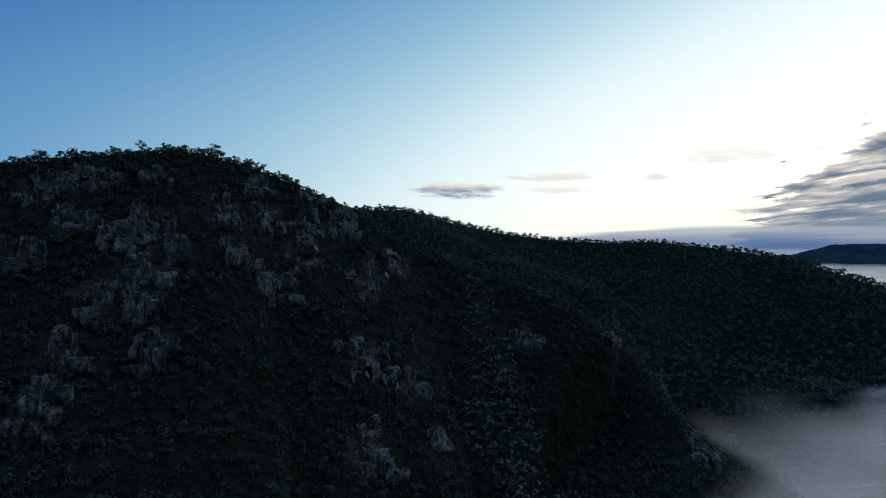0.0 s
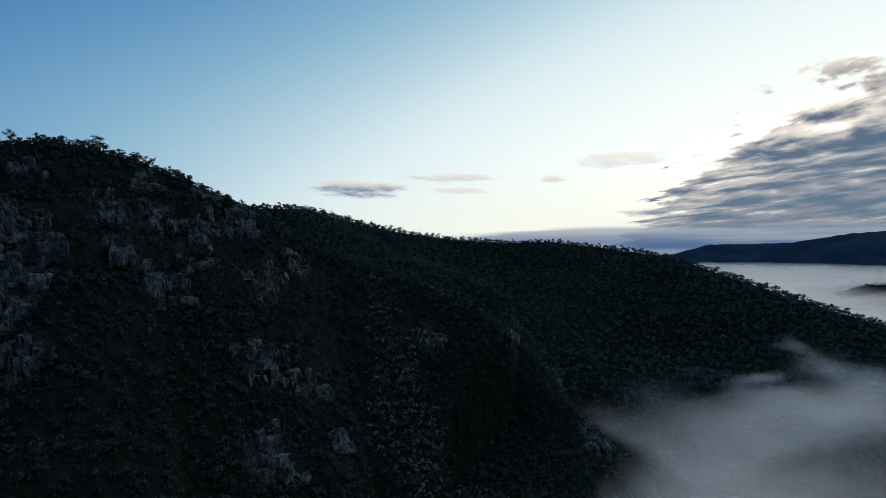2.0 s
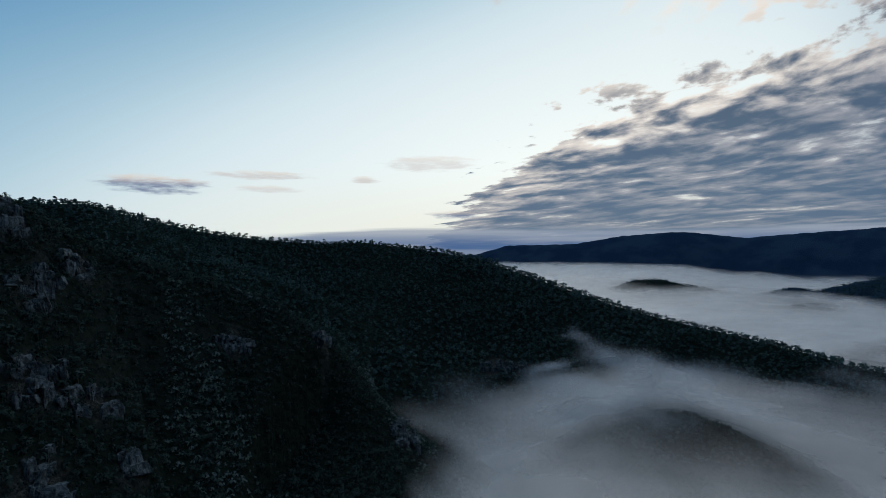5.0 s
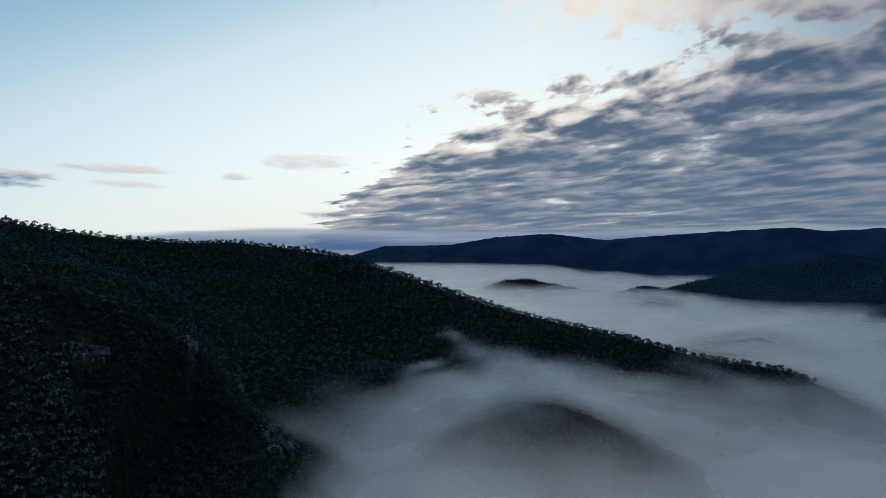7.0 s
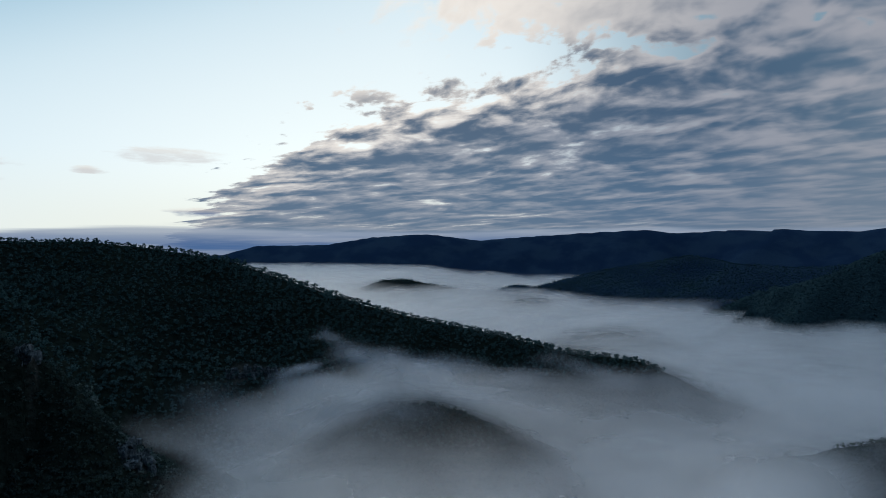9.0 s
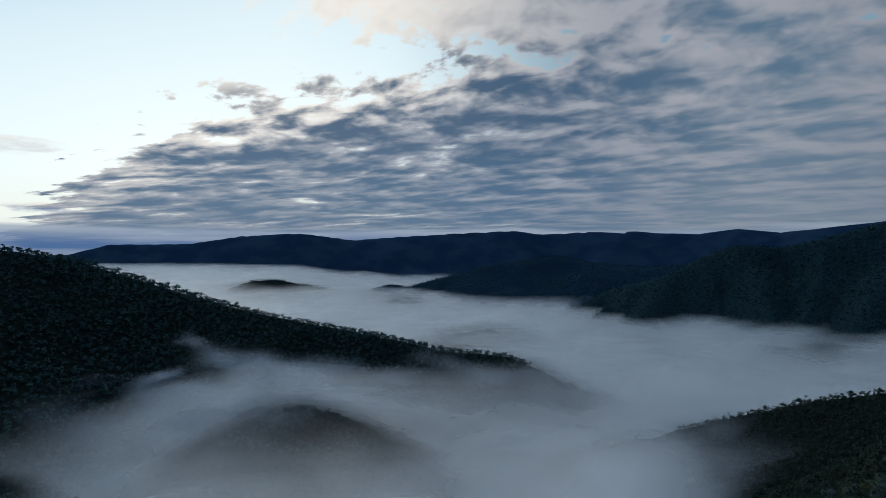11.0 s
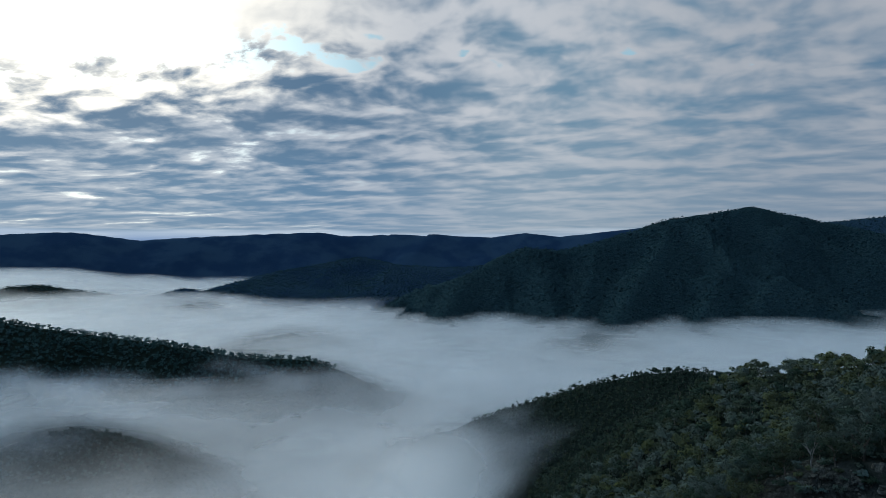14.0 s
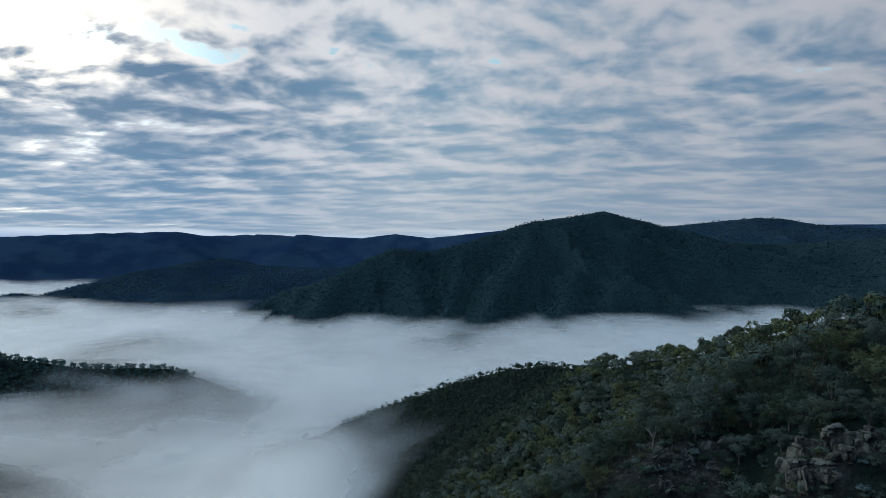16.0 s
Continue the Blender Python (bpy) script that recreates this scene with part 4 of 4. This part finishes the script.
def make_tree(seed, tall, spread, limbs, leaf, per, label):
    rnd, g = random.Random(seed), np.random.default_rng(seed)
    tree = tagged(new("eucalypt_tree"), label, "tree", group="trees on the near hillside")
    trunk, branches = limb_paths(rnd, tall, spread, limbs)
    bm = bmesh.new()
    tube(bm, trunk, 0.026 * tall, 0.012 * tall, 7)
    me = bpy.data.meshes.new("trunk")
    bm.to_mesh(me)
    bm.free()
    me.materials.append(BARK)
    stem = part("trunk", me, tree)
    for path in branches:
        bm = bmesh.new()
        tube(bm, path, 0.011 * tall, 0.003 * tall, 5)
        me = bpy.data.meshes.new("limb")
        bm.to_mesh(me)
        bm.free()
        me.materials.append(BARK)
        part("limb", me, stem)
    pts, nrm = [], []
    ends = [(p[-1], 1.0) for p in branches] + [(p[2], 0.85) for p in branches] + [(p[1] - Vector((0, 0, 0.12 * tall)), 0.8) for p in branches[::2]] + [(trunk[-1] + Vector((0, 0, 0.2 * tall)), 1.0)]
    for c, size in ends:
        rad = spread * rnd.uniform(0.34, 0.52) * size
        d = g.normal(size=(per, 3))
        d[:, 2] = np.abs(d[:, 2]) - 0.35
        d /= np.linalg.norm(d, axis=1, keepdims=True)
        pts.append(np.array(c) + d * rad * g.uniform(0.45, 1.05, (per, 1)) * np.array([1, 1, 0.7]))
        nrm.append(d)
    v, soft = tri_cloud(np.concatenate(pts), np.concatenate(nrm), leaf, g, 0.5)
    crown = quick_mesh("crown", v, np.arange(len(v)).reshape(-1, 3), [LEAF], normals=soft)
    part("crown", crown, tree)
    return tree


def make_dead_tree(seed, tall):
    rnd = random.Random(seed)
    tree = tagged(new("dead_tree"), "bleached bare dead tree standing among green trees", "tree", group="dead trees")
    trunk, branches = limb_paths(rnd, tall, tall * 0.3, 6)
    bm = bmesh.new()
    tube(bm, trunk, 0.02 * tall, 0.011 * tall, 6)
    me = bpy.data.meshes.new("trunk")
    bm.to_mesh(me)
    bm.free()
    me.materials.append(PALE)
    part("trunk", me, tree)
    for path in branches:
        bm = bmesh.new()
        tube(bm, path, 0.009 * tall, 0.002 * tall, 4)
        me = bpy.data.meshes.new("branch")
        bm.to_mesh(me)
        bm.free()
        me.materials.append(PALE)
        part("branch", me, tree)
    return tree


LABELS = ["tall eucalypt with a loose grey-green crown on the slope", "dense dark green tree standing among rocks", "olive-green eucalypt with an open branching crown",
          "small rounded grey-leaved tree on the hillside"]
MASTERS = []
for k in range(8):
    tall, spread = (8.2, 3.3) if k % 4 == 0 else (6.6, 2.9) if k % 4 == 1 else (7.4, 3.4) if k % 4 == 2 else (4.6, 2.4)
    MASTERS.append(make_tree(40 + k, tall, spread, 5 + k % 3, 0.26 if k % 4 != 3 else 0.21, 102, LABELS[k % 4]))


def plant_near_trees():
    x, y, h = scatter(50, 330, 60, 150, 5.6, gen, thin=lambda a, b: 1.0 - off_spot(a, b))
    open_ground = np.ones(len(x), bool)
    for ox, oy, oz, wide, long in NEAR_ROCKS:
        # no tree on the boulders or close below them
        open_ground &= (np.hypot(x - ox, y - oy) > 3.5) & (np.hypot(x - 0.96 * ox, y - 0.96 * oy) > 4.0)
    x, y, h = x[open_ground], y[open_ground], h[open_ground]
    order = np.argsort(np.hypot(x - NEAR_SPOT[0], y - NEAR_SPOT[1]))[:300]
    for n, k in enumerate(order):
        master = MASTERS[n % len(MASTERS)]
        s = gen.uniform(0.6, 1.4)
        m = pose(x[k], y[k], h[k], gen.uniform(-4, 4), gen.uniform(-4, 4), gen.uniform(0, 360))
        if n < len(MASTERS):
            master.scale = (s, s, s)
            master.matrix_basis = m @ Matrix.Diagonal((s, s, s, 1))
        else:
            made = copy_thing(master, m)
            made.scale = (s, s, s * gen.uniform(0.9, 1.15))


plant_near_trees()


def plant_crest_trees():
    """Trees that stand singly against the sky along the top of the cliff hill."""
    pts = RIDGES["cliff_hill"][0][:10]
    for n in range(52):
        leg = int(gen.integers(0, len(pts) - 1))
        f = gen.uniform()
        x, y = (pts[leg][i] + f * (pts[leg + 1][i] - pts[leg][i]) + gen.normal() * 5.0 for i in (0, 1))
        made = copy_thing(MASTERS[int(gen.integers(0, len(MASTERS)))], pose(x, y, ground_at(x, y), 0, gen.uniform(-6, 6), gen.uniform(0, 360)))
        s = 0.6 + 0.6 * gen.uniform() ** 1.5
        made.scale = (s, s, s)
        tagged(made, "dark wind-shaped eucalypt on the crest of a cliff", group="trees on the crest")


plant_crest_trees()
lone = copy_thing(MASTERS[0], pose(1341, -362, ground_at(1341, -362), 0, 0, 40))
lone.scale = (0.75, 0.75, 1.25)
dead = make_dead_tree(3, 7.5)
dead.matrix_basis = pose(150, -52, ground_at(150, -52), 0, 4, 10)
for dx, dy, turn, s in ((141, -91, 120, 0.8), (180, -80, 200, 0.9), (187, -61, 300, 0.7), (201, -102, 60, 0.8)):
    made = copy_thing(dead, pose(dx, dy, ground_at(dx, dy), 0, 5, turn))
    made.scale = (s, s, s)


def make_shrub(seed, label):
    """A low rounded bush: a few stems and a mat of small leaves down to the ground."""
    rnd, g = random.Random(seed), np.random.default_rng(seed)
    bush = tagged(new("shrub"), label, "shrub", group="shrubs on the near hillside")
    pts, nrm = [], []
    for _ in range(7):
        a, out = rnd.uniform(0, 6.28), rnd.uniform(0.1, 0.9)
        d = g.normal(size=(70, 3))
        d[:, 2] = np.abs(d[:, 2]) - 0.2
        d /= np.linalg.norm(d, axis=1, keepdims=True)
        pts.append(np.array([out * math.cos(a), out * math.sin(a), rnd.uniform(0.35, 0.95)]) + d * rnd.uniform(0.4, 0.62) * g.uniform(0.5, 1.05, (70, 1)))
        nrm.append(d)
    v, soft = tri_cloud(np.concatenate(pts), np.concatenate(nrm), 0.15, g, 0.55)
    part("foliage", quick_mesh("foliage", v, np.arange(len(v)).reshape(-1, 3), [GREY_LEAF if seed % 4 == 1 else LEAF], normals=soft), bush)
    for k in range(3):
        bm = bmesh.new()
        a = 2.1 * k
        tube(bm, [Vector((0, 0, -0.2)), Vector((0.2 * math.cos(a), 0.2 * math.sin(a), 0.4)), Vector((0.5 * math.cos(a), 0.5 * math.sin(a), 0.9))], 0.05, 0.02, 4)
        me = bpy.data.meshes.new("stem")
        bm.to_mesh(me)
        bm.free()
        me.materials.append(BARK)
        part("stem", me, bush)
    return bush


def plant_shrubs():
    masters = [make_shrub(71 + k, "pale sage-grey rounded shrub on stony ground" if k % 2 == 0 else "dark green rounded shrub beside rocks") for k in range(4)]
    n = 0
    for ox, oy, oz, wide, long in SCREE[:5] + NEAR_ROCKS:
        for _ in range(15):
            x, y = ox + gen.normal() * wide * 0.9, oy + gen.normal() * wide * 0.9
            m = pose(x, y, ground_at(x, y), 0, 0, gen.uniform(0, 360))
            s = gen.uniform(0.6, 1.5)
            bush = masters[n] if n < len(masters) else copy_thing(masters[n % len(masters)], m)
            bush.matrix_basis = m @ Matrix.Diagonal((s, s, s * 0.9, 1))
            n += 1


plant_shrubs()
